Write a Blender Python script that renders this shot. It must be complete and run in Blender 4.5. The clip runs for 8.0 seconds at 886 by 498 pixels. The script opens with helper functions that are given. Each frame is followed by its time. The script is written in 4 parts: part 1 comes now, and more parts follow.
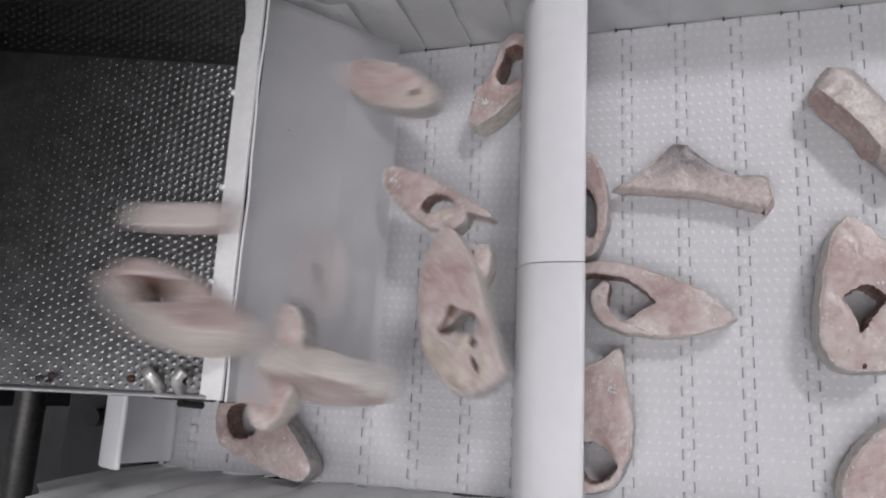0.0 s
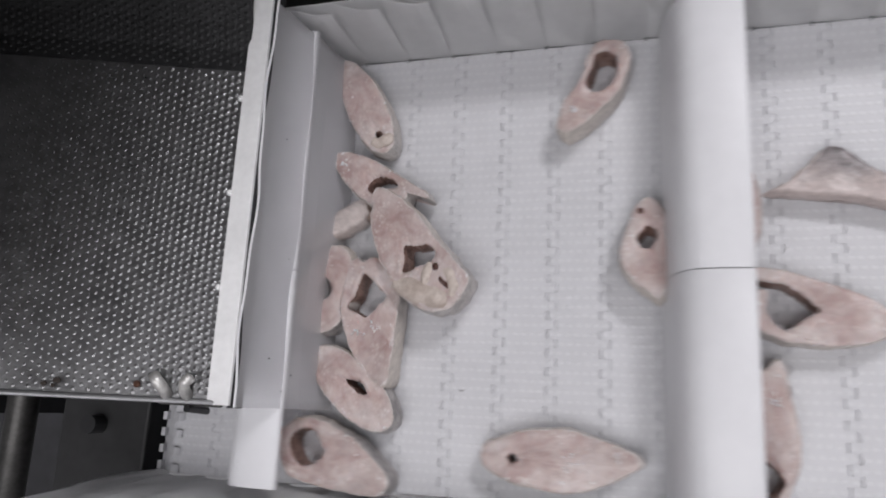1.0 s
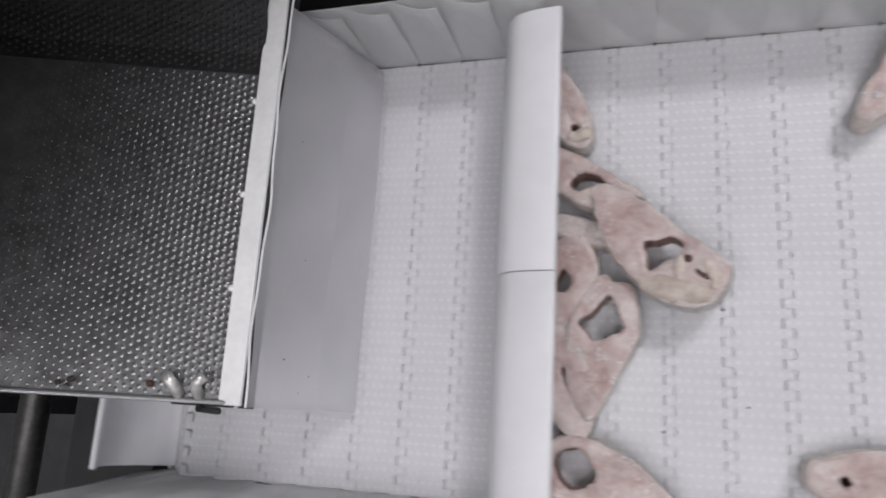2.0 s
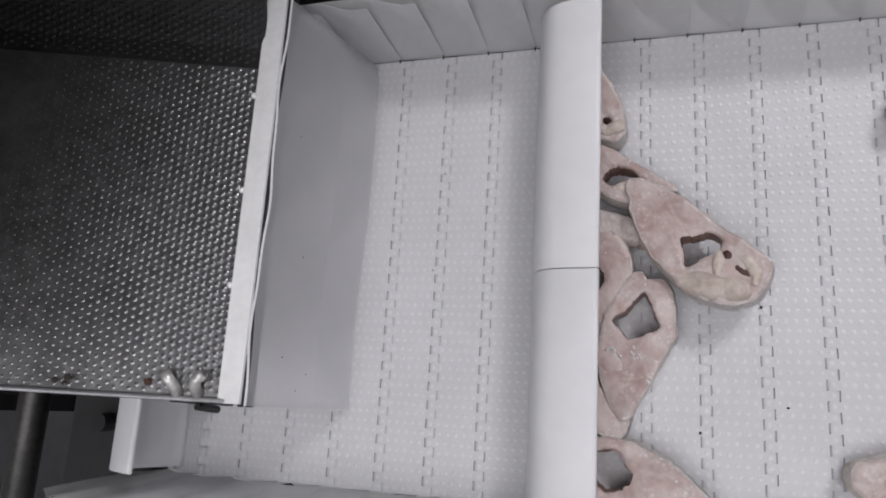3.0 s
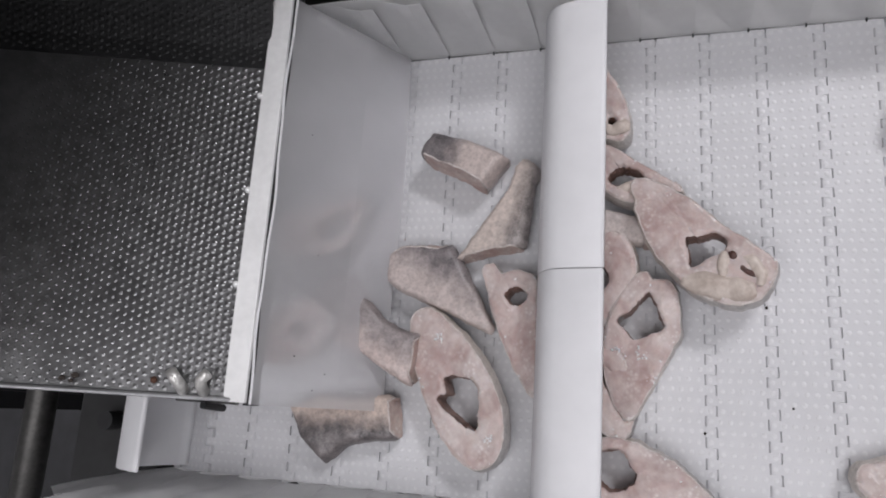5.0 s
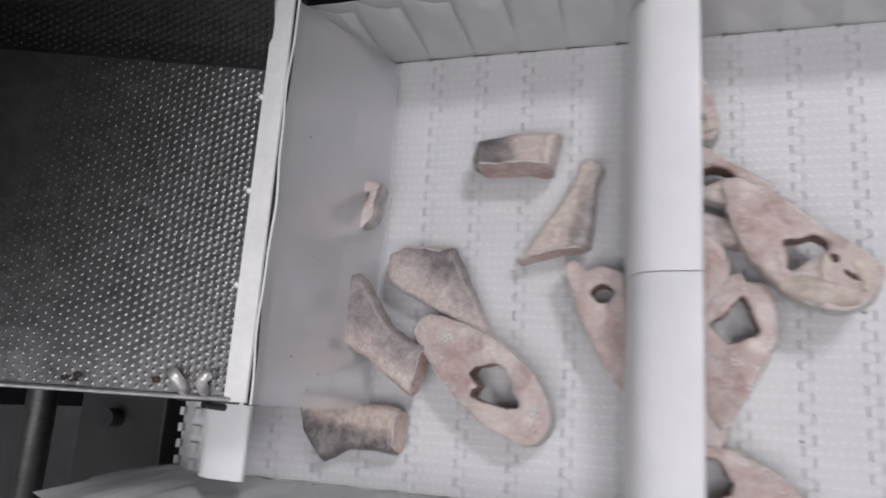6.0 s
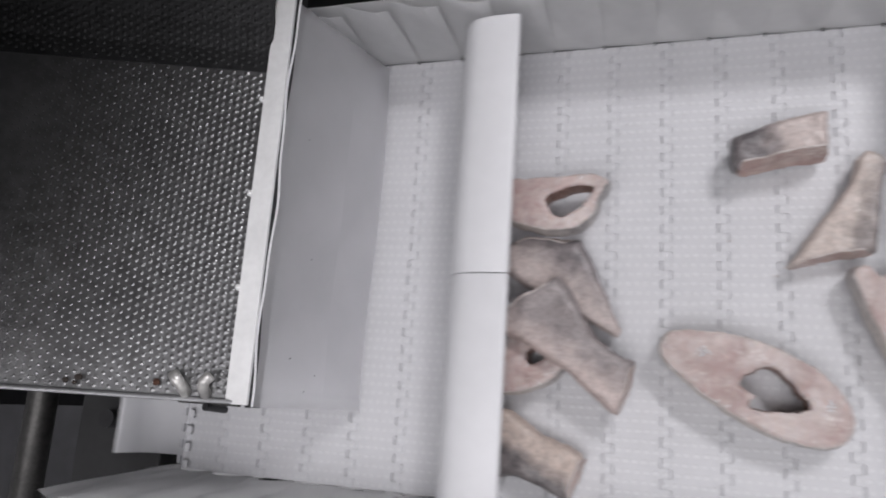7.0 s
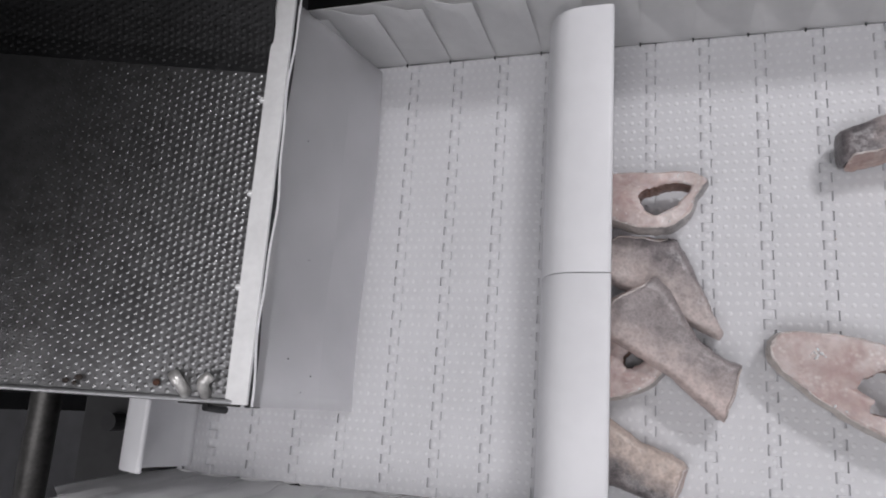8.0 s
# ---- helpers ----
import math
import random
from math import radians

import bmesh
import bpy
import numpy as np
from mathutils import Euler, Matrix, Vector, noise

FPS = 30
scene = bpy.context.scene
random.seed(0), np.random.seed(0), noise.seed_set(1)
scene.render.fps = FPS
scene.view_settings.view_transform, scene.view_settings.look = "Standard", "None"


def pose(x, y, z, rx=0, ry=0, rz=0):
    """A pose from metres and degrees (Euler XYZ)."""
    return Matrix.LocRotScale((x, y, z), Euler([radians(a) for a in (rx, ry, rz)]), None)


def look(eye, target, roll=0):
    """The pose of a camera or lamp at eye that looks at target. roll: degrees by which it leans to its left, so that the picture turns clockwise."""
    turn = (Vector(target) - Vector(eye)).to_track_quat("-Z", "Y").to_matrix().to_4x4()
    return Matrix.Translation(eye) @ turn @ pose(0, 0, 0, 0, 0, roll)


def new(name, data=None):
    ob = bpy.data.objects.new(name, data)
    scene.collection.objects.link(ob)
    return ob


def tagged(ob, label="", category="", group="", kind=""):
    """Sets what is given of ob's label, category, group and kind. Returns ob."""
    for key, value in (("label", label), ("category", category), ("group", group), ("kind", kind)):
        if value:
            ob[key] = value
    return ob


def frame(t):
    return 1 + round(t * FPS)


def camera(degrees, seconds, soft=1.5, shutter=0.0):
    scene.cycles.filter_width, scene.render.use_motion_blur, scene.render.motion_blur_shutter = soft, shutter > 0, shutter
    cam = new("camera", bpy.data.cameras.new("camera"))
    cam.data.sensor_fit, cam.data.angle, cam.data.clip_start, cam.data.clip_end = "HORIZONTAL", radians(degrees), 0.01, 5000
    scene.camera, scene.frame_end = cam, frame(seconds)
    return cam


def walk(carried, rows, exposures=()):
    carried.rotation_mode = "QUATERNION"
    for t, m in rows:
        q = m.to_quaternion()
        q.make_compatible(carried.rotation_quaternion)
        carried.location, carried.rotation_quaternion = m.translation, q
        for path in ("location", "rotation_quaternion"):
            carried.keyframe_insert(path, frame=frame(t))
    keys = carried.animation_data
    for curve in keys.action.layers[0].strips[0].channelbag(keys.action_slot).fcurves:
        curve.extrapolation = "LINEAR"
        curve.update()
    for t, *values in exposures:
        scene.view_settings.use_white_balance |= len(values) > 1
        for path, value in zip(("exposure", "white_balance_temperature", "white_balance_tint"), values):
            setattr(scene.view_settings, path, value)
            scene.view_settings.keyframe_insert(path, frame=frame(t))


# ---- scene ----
cam = camera(64.0, 8.0, soft=1.9, shutter=0.6)
CAMERA_ROWS = [
    (0.0, pose(0.2916, -0.1408, 0.6648, 12.54, 17.42, 2.93)),
    (0.5, pose(0.2817, -0.1429, 0.6763, 13.27, 16.34, 2.85)),
    (1.0, pose(0.2742, -0.1442, 0.6747, 13.20, 16.14, 2.95)),
    (1.5, pose(0.2728, -0.1292, 0.6795, 12.44, 16.38, 3.48)),
    (2.0, pose(0.2726, -0.1479, 0.6773, 13.86, 16.70, 3.50)),
    (3.5, pose(0.2679, -0.1447, 0.6678, 13.53, 16.80, 3.64)),
    (4.0, pose(0.2690, -0.1434, 0.6693, 13.66, 17.06, 3.80)),
    (5.5, pose(0.2706, -0.1482, 0.6714, 13.68, 17.23, 3.74)),
    (6.0, pose(0.2712, -0.1427, 0.6748, 13.39, 17.12, 3.98)),
    (6.5, pose(0.2735, -0.1377, 0.6742, 13.31, 17.36, 3.89)),
    (7.0, pose(0.2704, -0.1389, 0.6775, 13.21, 17.05, 3.99)),
    (7.5, pose(0.2784, -0.1486, 0.6806, 13.90, 17.60, 4.02)),
    (8.0, pose(0.2742, -0.1455, 0.6736, 13.81, 17.48, 3.89)),
]
walk(cam, CAMERA_ROWS, [(0.0, 0.0), (0.5, 0.05), (1.0, 0.08), (2.0, 0.12), (2.3, 0.05), (3.5, 0.0), (4.0, 0.03), (5.5, 0.13), (6.0, 0.14), (6.5, 0.14), (7.0, 0.15), (7.5, 0.10), (8.0, 0.02)])

# ---- light ----
world = bpy.data.worlds.new("world")
scene.world = world
world.use_nodes = True
world.node_tree.nodes["Background"].inputs[0].default_value = (0.9, 0.93, 1.0, 1)
world.node_tree.nodes["Background"].inputs[1].default_value = 0.05
scene.view_settings.exposure = 0.0


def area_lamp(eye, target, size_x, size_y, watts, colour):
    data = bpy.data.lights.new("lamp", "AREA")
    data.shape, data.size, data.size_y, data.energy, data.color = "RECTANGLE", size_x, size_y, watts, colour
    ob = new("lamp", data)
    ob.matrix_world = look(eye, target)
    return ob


area_lamp((1.95, 1.95, 3.10), (0.2, 0.0, 0.0), 1.0, 0.6, 71, (0.988, 0.967, 1.0))
# broad fill lamp, added out of view to soften and lift the shade
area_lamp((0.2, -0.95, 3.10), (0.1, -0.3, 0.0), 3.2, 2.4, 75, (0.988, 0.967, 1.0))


# ---- materials ----
def material(name, colour, rough=0.5, metal=0.0, noise_scale=40.0, vary=0.12, bump=0.0, bump_scale=200.0, second=None, spec=0.5, sub=0.0):
    """A procedural surface: colour mottled at two scales, with fine relief."""
    m = bpy.data.materials.new(name)
    m.use_nodes = True
    nt = m.node_tree
    b = nt.nodes["Principled BSDF"]
    b.inputs["Metallic"].default_value = metal
    b.inputs["Specular IOR Level"].default_value = spec
    co = nt.nodes.new("ShaderNodeTexCoord")
    info = nt.nodes.new("ShaderNodeObjectInfo")
    shift = nt.nodes.new("ShaderNodeVectorMath")
    shift.operation = "ADD"
    nt.links.new(co.outputs["Object"], shift.inputs[0])
    nt.links.new(info.outputs["Random"], shift.inputs[1])
    n1 = nt.nodes.new("ShaderNodeTexNoise")
    n1.inputs["Scale"].default_value, n1.inputs["Detail"].default_value = noise_scale, 5.0
    n2 = nt.nodes.new("ShaderNodeTexNoise")
    n2.inputs["Scale"].default_value, n2.inputs["Detail"].default_value = noise_scale * 7, 3.0
    nt.links.new(shift.outputs[0], n1.inputs["Vector"])
    nt.links.new(shift.outputs[0], n2.inputs["Vector"])
    mix = nt.nodes.new("ShaderNodeMath")
    mix.operation = "MULTIPLY_ADD"
    mix.inputs[1].default_value = 0.4
    nt.links.new(n2.outputs["Fac"], mix.inputs[0])
    half = nt.nodes.new("ShaderNodeMath")
    half.operation = "MULTIPLY"
    half.inputs[1].default_value = 0.6
    nt.links.new(n1.outputs["Fac"], half.inputs[0])
    nt.links.new(half.outputs[0], mix.inputs[2])
    ramp = nt.nodes.new("ShaderNodeValToRGB")
    lo = tuple(c * (1 - vary) for c in colour)
    hi = second or tuple(min(1.0, c * (1 + vary)) for c in colour)
    ramp.color_ramp.elements[0].position, ramp.color_ramp.elements[0].color = 0.36, (*lo, 1)
    ramp.color_ramp.elements[1].position, ramp.color_ramp.elements[1].color = 0.64, (*hi, 1)
    nt.links.new(mix.outputs[0], ramp.inputs["Fac"])
    nt.links.new(ramp.outputs["Color"], b.inputs["Base Color"])
    rr = nt.nodes.new("ShaderNodeMapRange")
    rr.inputs["To Min"].default_value, rr.inputs["To Max"].default_value = max(0.02, rough - 0.1), min(1.0, rough + 0.1)
    nt.links.new(n2.outputs["Fac"], rr.inputs["Value"])
    nt.links.new(rr.outputs["Result"], b.inputs["Roughness"])
    if sub:
        b.inputs["Subsurface Weight"].default_value = sub
        b.inputs["Subsurface Radius"].default_value = (0.006, 0.003, 0.002)
        b.inputs["Subsurface Scale"].default_value = 1.0
    if bump:
        bn = nt.nodes.new("ShaderNodeTexNoise")
        bn.inputs["Scale"].default_value, bn.inputs["Detail"].default_value = bump_scale, 4.0
        nt.links.new(shift.outputs[0], bn.inputs["Vector"])
        bu = nt.nodes.new("ShaderNodeBump")
        bu.inputs["Strength"].default_value, bu.inputs["Distance"].default_value = bump, 0.002
        nt.links.new(bn.outputs["Fac"], bu.inputs["Height"])
        nt.links.new(bu.outputs["Normal"], b.inputs["Normal"])
    return m


PLASTIC = material("white_plastic", (0.60, 0.60, 0.62), 0.42, 0, 12, 0.035, 0.05, 300)
# nubs lighter than the belt: the highlight they catch, put into the colour
NUB = material("highlit_nub", (0.655, 0.655, 0.672), 0.33, 0, 12, 0.03)
FLIGHT = material("flight_plastic", (0.74, 0.74, 0.76), 0.45, 0, 8, 0.03, 0.04, 250)
PLEAT = material("pleat_plastic", (0.82, 0.82, 0.825), 0.5, 0, 10, 0.04, 0.04, 200)


def let_through(m, share):
    """Thin plastic: a share of the light that falls on one side shows on the other."""
    nt = m.node_tree
    b, out = nt.nodes["Principled BSDF"], nt.nodes["Material Output"]
    tra, mix = nt.nodes.new("ShaderNodeBsdfTranslucent"), nt.nodes.new("ShaderNodeMixShader")
    mix.inputs[0].default_value = share
    nt.links.new(b.inputs["Base Color"].links[0].from_socket, tra.inputs["Color"])
    nt.links.new(b.outputs[0], mix.inputs[1])
    nt.links.new(tra.outputs[0], mix.inputs[2])
    nt.links.new(mix.outputs[0], out.inputs["Surface"])


let_through(PLEAT, 0.5)
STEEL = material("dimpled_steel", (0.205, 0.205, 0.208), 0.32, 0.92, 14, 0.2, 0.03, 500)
# the chute's steel again, darkened to put the back wall's shade into colour
BACK_STEEL = material("shaded_steel", (0.042, 0.042, 0.043), 0.5, 1.0, 10, 0.2, 0.03, 300)
LIP = material("white_lip", (0.84, 0.84, 0.84), 0.45, 0.0, 20, 0.06, 0.05, 400)
WIRE = material("bright_wire", (0.42, 0.42, 0.43), 0.4, 0.9, 40, 0.15)
HOOK = material("worn_hook", (0.60, 0.59, 0.57), 0.38, 0.55, 160, 0.25, 0.2, 500)
RUST = material("rust_spot", (0.07, 0.028, 0.015), 0.8, 0, 200, 0.3)
DARK = material("dark_metal", (0.03, 0.03, 0.032), 0.5, 0.3, 10, 0.3)
PIPE = material("dull_pipe", (0.08, 0.078, 0.075), 0.45, 0.8, 30, 0.3)
COVER = material("cover_plate", (0.032, 0.032, 0.033), 0.55, 0.2, 10, 0.25)
GRIME = material("brown_grime", (0.03, 0.022, 0.018), 0.8, 0, 200, 0.3)
FLOOR = material("wet_floor", (0.05, 0.05, 0.055), 0.4, 0, 3, 0.3, 0.1, 60)
WALLS = material("room_panels", (0.74, 0.74, 0.75), 0.6, 0, 2, 0.06)
CEIL = material("ceiling_panels", (0.7, 0.7, 0.7), 0.7, 0, 2, 0.06)


def flesh_material(name, lo, hi, frost):
    """Frozen fish flesh: mottled, with fine white frost grains and relief."""
    m = material(name, lo, 0.34, 0, 24, 0.08, 0.28, 240, second=hi, sub=0.15)
    nt = m.node_tree
    b = nt.nodes["Principled BSDF"]
    base = b.inputs["Base Color"].links[0].from_socket
    co = nt.nodes.new("ShaderNodeTexCoord")
    big = nt.nodes.new("ShaderNodeTexNoise")
    big.inputs["Scale"].default_value, big.inputs["Detail"].default_value = 55.0, 6.0
    fine = nt.nodes.new("ShaderNodeTexVoronoi")
    fine.inputs["Scale"].default_value = 260.0
    for n in (big, fine):
        nt.links.new(co.outputs["Object"], n.inputs["Vector"])
    r1 = nt.nodes.new("ShaderNodeMapRange")
    r1.inputs["From Min"].default_value, r1.inputs["From Max"].default_value = 0.48, 0.66
    nt.links.new(big.outputs["Fac"], r1.inputs["Value"])
    r2 = nt.nodes.new("ShaderNodeMapRange")
    r2.inputs["From Min"].default_value, r2.inputs["From Max"].default_value = 0.55, 0.15
    nt.links.new(fine.outputs["Distance"], r2.inputs["Value"])
    mul = nt.nodes.new("ShaderNodeMath")
    mul.operation = "MULTIPLY"
    nt.links.new(r1.outputs["Result"], mul.inputs[0])
    nt.links.new(r2.outputs["Result"], mul.inputs[1])
    amt = nt.nodes.new("ShaderNodeMath")
    amt.operation = "MULTIPLY"
    amt.inputs[1].default_value = frost
    nt.links.new(mul.outputs[0], amt.inputs[0])
    wide = nt.nodes.new("ShaderNodeTexNoise")
    wide.inputs["Scale"].default_value, wide.inputs["Detail"].default_value = 38.0, 4.0
    nt.links.new(co.outputs["Object"], wide.inputs["Vector"])
    wide.inputs["Distortion"].default_value = 0.8
    tone = nt.nodes.new("ShaderNodeValToRGB")
    tone.color_ramp.elements[0].position, tone.color_ramp.elements[0].color = 0.34, (0.80, 0.695, 0.685, 1)
    tone.color_ramp.elements[1].position, tone.color_ramp.elements[1].color = 0.60, (1, 1, 1, 1)
    nt.links.new(wide.outputs["Fac"], tone.inputs["Fac"])
    stain = nt.nodes.new("ShaderNodeMix")
    stain.data_type, stain.blend_type = "RGBA", "MULTIPLY"
    stain.inputs["Factor"].default_value = 1.0
    nt.links.new(base, stain.inputs["A"])
    nt.links.new(tone.outputs["Color"], stain.inputs["B"])
    mix = nt.nodes.new("ShaderNodeMix")
    mix.data_type = "RGBA"
    nt.links.new(amt.outputs[0], mix.inputs["Factor"])
    nt.links.new(stain.outputs["Result"], mix.inputs["A"])
    mix.inputs["B"].default_value = (0.78, 0.75, 0.73, 1)
    nt.links.new(mix.outputs["Result"], b.inputs["Base Color"])
    return m


def skin_material(name, axis, mid, width, dark, grey, cream):
    """Fish skin: dark scaly back passing into a cream belly along one axis."""
    m = material(name, dark, 0.36, 0, 95, 0.0, 0.0, 420, second=grey)
    nt = m.node_tree
    b = nt.nodes["Principled BSDF"]
    base = b.inputs["Base Color"].links[0].from_socket
    co = nt.nodes.new("ShaderNodeTexCoord")
    sep = nt.nodes.new("ShaderNodeSeparateXYZ")
    nt.links.new(co.outputs["Object"], sep.inputs[0])
    wob = nt.nodes.new("ShaderNodeTexNoise")
    wob.inputs["Scale"].default_value, wob.inputs["Detail"].default_value = 70.0, 4.0
    nt.links.new(co.outputs["Object"], wob.inputs["Vector"])
    add = nt.nodes.new("ShaderNodeMath")
    add.operation = "MULTIPLY_ADD"
    add.inputs[1].default_value = 0.03
    nt.links.new(wob.outputs["Fac"], add.inputs[0])
    nt.links.new(sep.outputs[axis], add.inputs[2])
    rng = nt.nodes.new("ShaderNodeMapRange")
    rng.inputs["From Min"].default_value, rng.inputs["From Max"].default_value = mid + 0.015 - width, mid + 0.015 + width
    nt.links.new(add.outputs[0], rng.inputs["Value"])
    fine = nt.nodes.new("ShaderNodeTexNoise")
    fine.inputs["Scale"].default_value, fine.inputs["Detail"].default_value = 160.0, 5.0
    nt.links.new(co.outputs["Object"], fine.inputs["Vector"])
    pale = nt.nodes.new("ShaderNodeValToRGB")
    pale.color_ramp.elements[0].position, pale.color_ramp.elements[0].color = 0.35, (*[c * 0.78 for c in cream], 1)
    pale.color_ramp.elements[1].position, pale.color_ramp.elements[1].color = 0.65, (*cream, 1)
    nt.links.new(fine.outputs["Fac"], pale.inputs["Fac"])
    mix = nt.nodes.new("ShaderNodeMix")
    mix.data_type = "RGBA"
    nt.links.new(rng.outputs["Result"], mix.inputs["Factor"])
    nt.links.new(pale.outputs["Color"], mix.inputs["A"])
    nt.links.new(base, mix.inputs["B"])
    nt.links.new(mix.outputs["Result"], b.inputs["Base Color"])
    # scales: small overlapping cells, pale at their edges
    cells = nt.nodes.new("ShaderNodeTexVoronoi")
    cells.inputs["Scale"].default_value = 330.0
    nt.links.new(co.outputs["Object"], cells.inputs["Vector"])
    bump = nt.nodes.new("ShaderNodeBump")
    bump.inputs["Strength"].default_value, bump.inputs["Distance"].default_value = 0.3, 0.0010
    nt.links.new(cells.outputs["Distance"], bump.inputs["Height"])
    nt.links.new(bump.outputs["Normal"], b.inputs["Normal"])
    tint = nt.nodes.new("ShaderNodeMapRange")
    tint.inputs["From Min"].default_value, tint.inputs["From Max"].default_value = 0.1, 0.7
    tint.inputs["To Min"].default_value, tint.inputs["To Max"].default_value = 0.88, 1.08
    nt.links.new(cells.outputs["Distance"], tint.inputs["Value"])
    scale = nt.nodes.new("ShaderNodeMix")
    scale.data_type, scale.blend_type = "RGBA", "MULTIPLY"
    scale.inputs["Factor"].default_value = 1.0
    nt.links.new(mix.outputs["Result"], scale.inputs["A"])
    nt.links.new(tint.outputs["Result"], scale.inputs["B"])
    nt.links.new(scale.outputs["Result"], b.inputs["Base Color"])
    return m


FLESH = flesh_material("frozen_flesh", (0.49, 0.397, 0.378), (0.61, 0.532, 0.512), 0.5)
CUT = flesh_material("cut_flesh", (0.42, 0.31, 0.28), (0.60, 0.49, 0.44), 0.6)
# red-brown lining, darkened further to paint in the shade inside the holes
CAVITY = material("shaded_cavity_flesh", (0.13, 0.060, 0.047), 0.42, 0, 60, 0.3, 0.6, 300, second=(0.38, 0.25, 0.21))
FAT = material("cream_fat", (0.50, 0.415, 0.365), 0.38, 0, 36, 0.15, 0.3, 260, second=(0.63, 0.555, 0.50))
RIM = material("pale_rim", (0.50, 0.41, 0.375), 0.5, 0, 120, 0.25, 0.6, 500, second=(0.72, 0.67, 0.65))
SKIN = skin_material("steak_skin", 0, 0.0, 0.03, (0.19, 0.178, 0.178), (0.46, 0.43, 0.42), (0.62, 0.56, 0.51))
PALE_SKIN = skin_material("pale_steak_skin", 0, 0.02, 0.04, (0.30, 0.28, 0.275), (0.54, 0.51, 0.49), (0.64, 0.58, 0.53))
BACK_SKIN = skin_material("tail_skin", 1, 0.016, 0.012, (0.11, 0.098, 0.100), (0.36, 0.322, 0.325), (0.56, 0.478, 0.458))
PALE_BACK = skin_material("pale_tail_skin", 1, 0.012, 0.016, (0.22, 0.20, 0.20), (0.44, 0.395, 0.39), (0.58, 0.51, 0.485))
LOW_BACK = skin_material("wedge_skin", 1, -0.022, -0.010, (0.13, 0.116, 0.112), (0.37, 0.33, 0.32), (0.57, 0.49, 0.45))
HIGH_BACK = skin_material("wide_wedge_skin", 1, 0.016, 0.014, (0.13, 0.117, 0.121), (0.27, 0.24, 0.244), (0.54, 0.465, 0.445))
MID_BACK = skin_material("long_tail_skin", 1, 0.002, 0.012, (0.19, 0.168, 0.168), (0.32, 0.282, 0.28), (0.55, 0.455, 0.43))
TURNED_BACK = skin_material("turned_tail_skin", 1, -0.006, -0.008, (0.07, 0.063, 0.065), (0.22, 0.197, 0.197), (0.56, 0.465, 0.415))
SIDE_SKIN = skin_material("chunk_side_skin", 0, -0.003, -0.010, (0.07, 0.063, 0.066), (0.22, 0.197, 0.20), (0.55, 0.47, 0.445))
FROST = material("white_frost", (0.74, 0.72, 0.72), 0.35, 0, 200, 0.1, 0.4, 600, sub=0.2)
HOLE_DARK = material("hole_shade", (0.07, 0.028, 0.022), 0.4, 0, 160, 0.4, 0.6, 400)


def curtain_material():
    m = bpy.data.materials.new("frosted_film")
    m.use_nodes = True
    nt = m.node_tree
    nt.nodes.remove(nt.nodes["Principled BSDF"])
    out = nt.nodes["Material Output"]
    dif = nt.nodes.new("ShaderNodeBsdfDiffuse")
    dif.inputs["Color"].default_value = (0.93, 0.93, 0.945, 1)
    tra = nt.nodes.new("ShaderNodeBsdfTranslucent")
    tra.inputs["Color"].default_value = (0.93, 0.93, 0.945, 1)
    ref = nt.nodes.new("ShaderNodeBsdfRefraction")
    ref.inputs["IOR"].default_value, ref.inputs["Roughness"].default_value = 1.03, 0.42
    ref.inputs["Color"].default_value = (0.96, 0.96, 0.97, 1)
    clear = nt.nodes.new("ShaderNodeBsdfTransparent")
    clear.inputs["Color"].default_value = (0.98, 0.98, 0.985, 1)
    co = nt.nodes.new("ShaderNodeTexCoord")
    n = nt.nodes.new("ShaderNodeTexNoise")
    n.inputs["Scale"].default_value, n.inputs["Detail"].default_value = 14.0, 4.0
    nt.links.new(co.outputs["Object"], n.inputs["Vector"])
    rng = nt.nodes.new("ShaderNodeMapRange")
    rng.inputs["To Min"].default_value, rng.inputs["To Max"].default_value = 0.20, 0.36
    nt.links.new(n.outputs["Fac"], rng.inputs["Value"])
    a = nt.nodes.new("ShaderNodeMixShader")
    a.inputs[0].default_value = 0.35
    nt.links.new(dif.outputs[0], a.inputs[1])
    nt.links.new(tra.outputs[0], a.inputs[2])
    b = nt.nodes.new("ShaderNodeMixShader")
    b.inputs[0].default_value = 0.70
    nt.links.new(ref.outputs[0], b.inputs[1])
    nt.links.new(clear.outputs[0], b.inputs[2])
    c = nt.nodes.new("ShaderNodeMixShader")
    nt.links.new(rng.outputs["Result"], c.inputs[0])
    nt.links.new(b.outputs[0], c.inputs[1])
    nt.links.new(a.outputs[0], c.inputs[2])
    nt.links.new(c.outputs[0], out.inputs["Surface"])
    return m


FILM = curtain_material()


# ---- mesh helpers ----
def mesh_of(name, bm, mat, smooth=False):
    me = bpy.data.meshes.new(name)
    bmesh.ops.recalc_face_normals(bm, faces=bm.faces)
    bm.to_mesh(me)
    bm.free()
    me.materials.append(mat)
    if smooth:
        for p in me.polygons:
            p.use_smooth = True
    return me


def part(name, bm, mat, parent=None, label="", smooth=False):
    ob = new(name, mesh_of(name, bm, mat, smooth))
    ob.parent = parent
    return tagged(ob, label)


def thing(name, label, category, group="", kind=""):
    return tagged(new(name), label, category, group, kind)


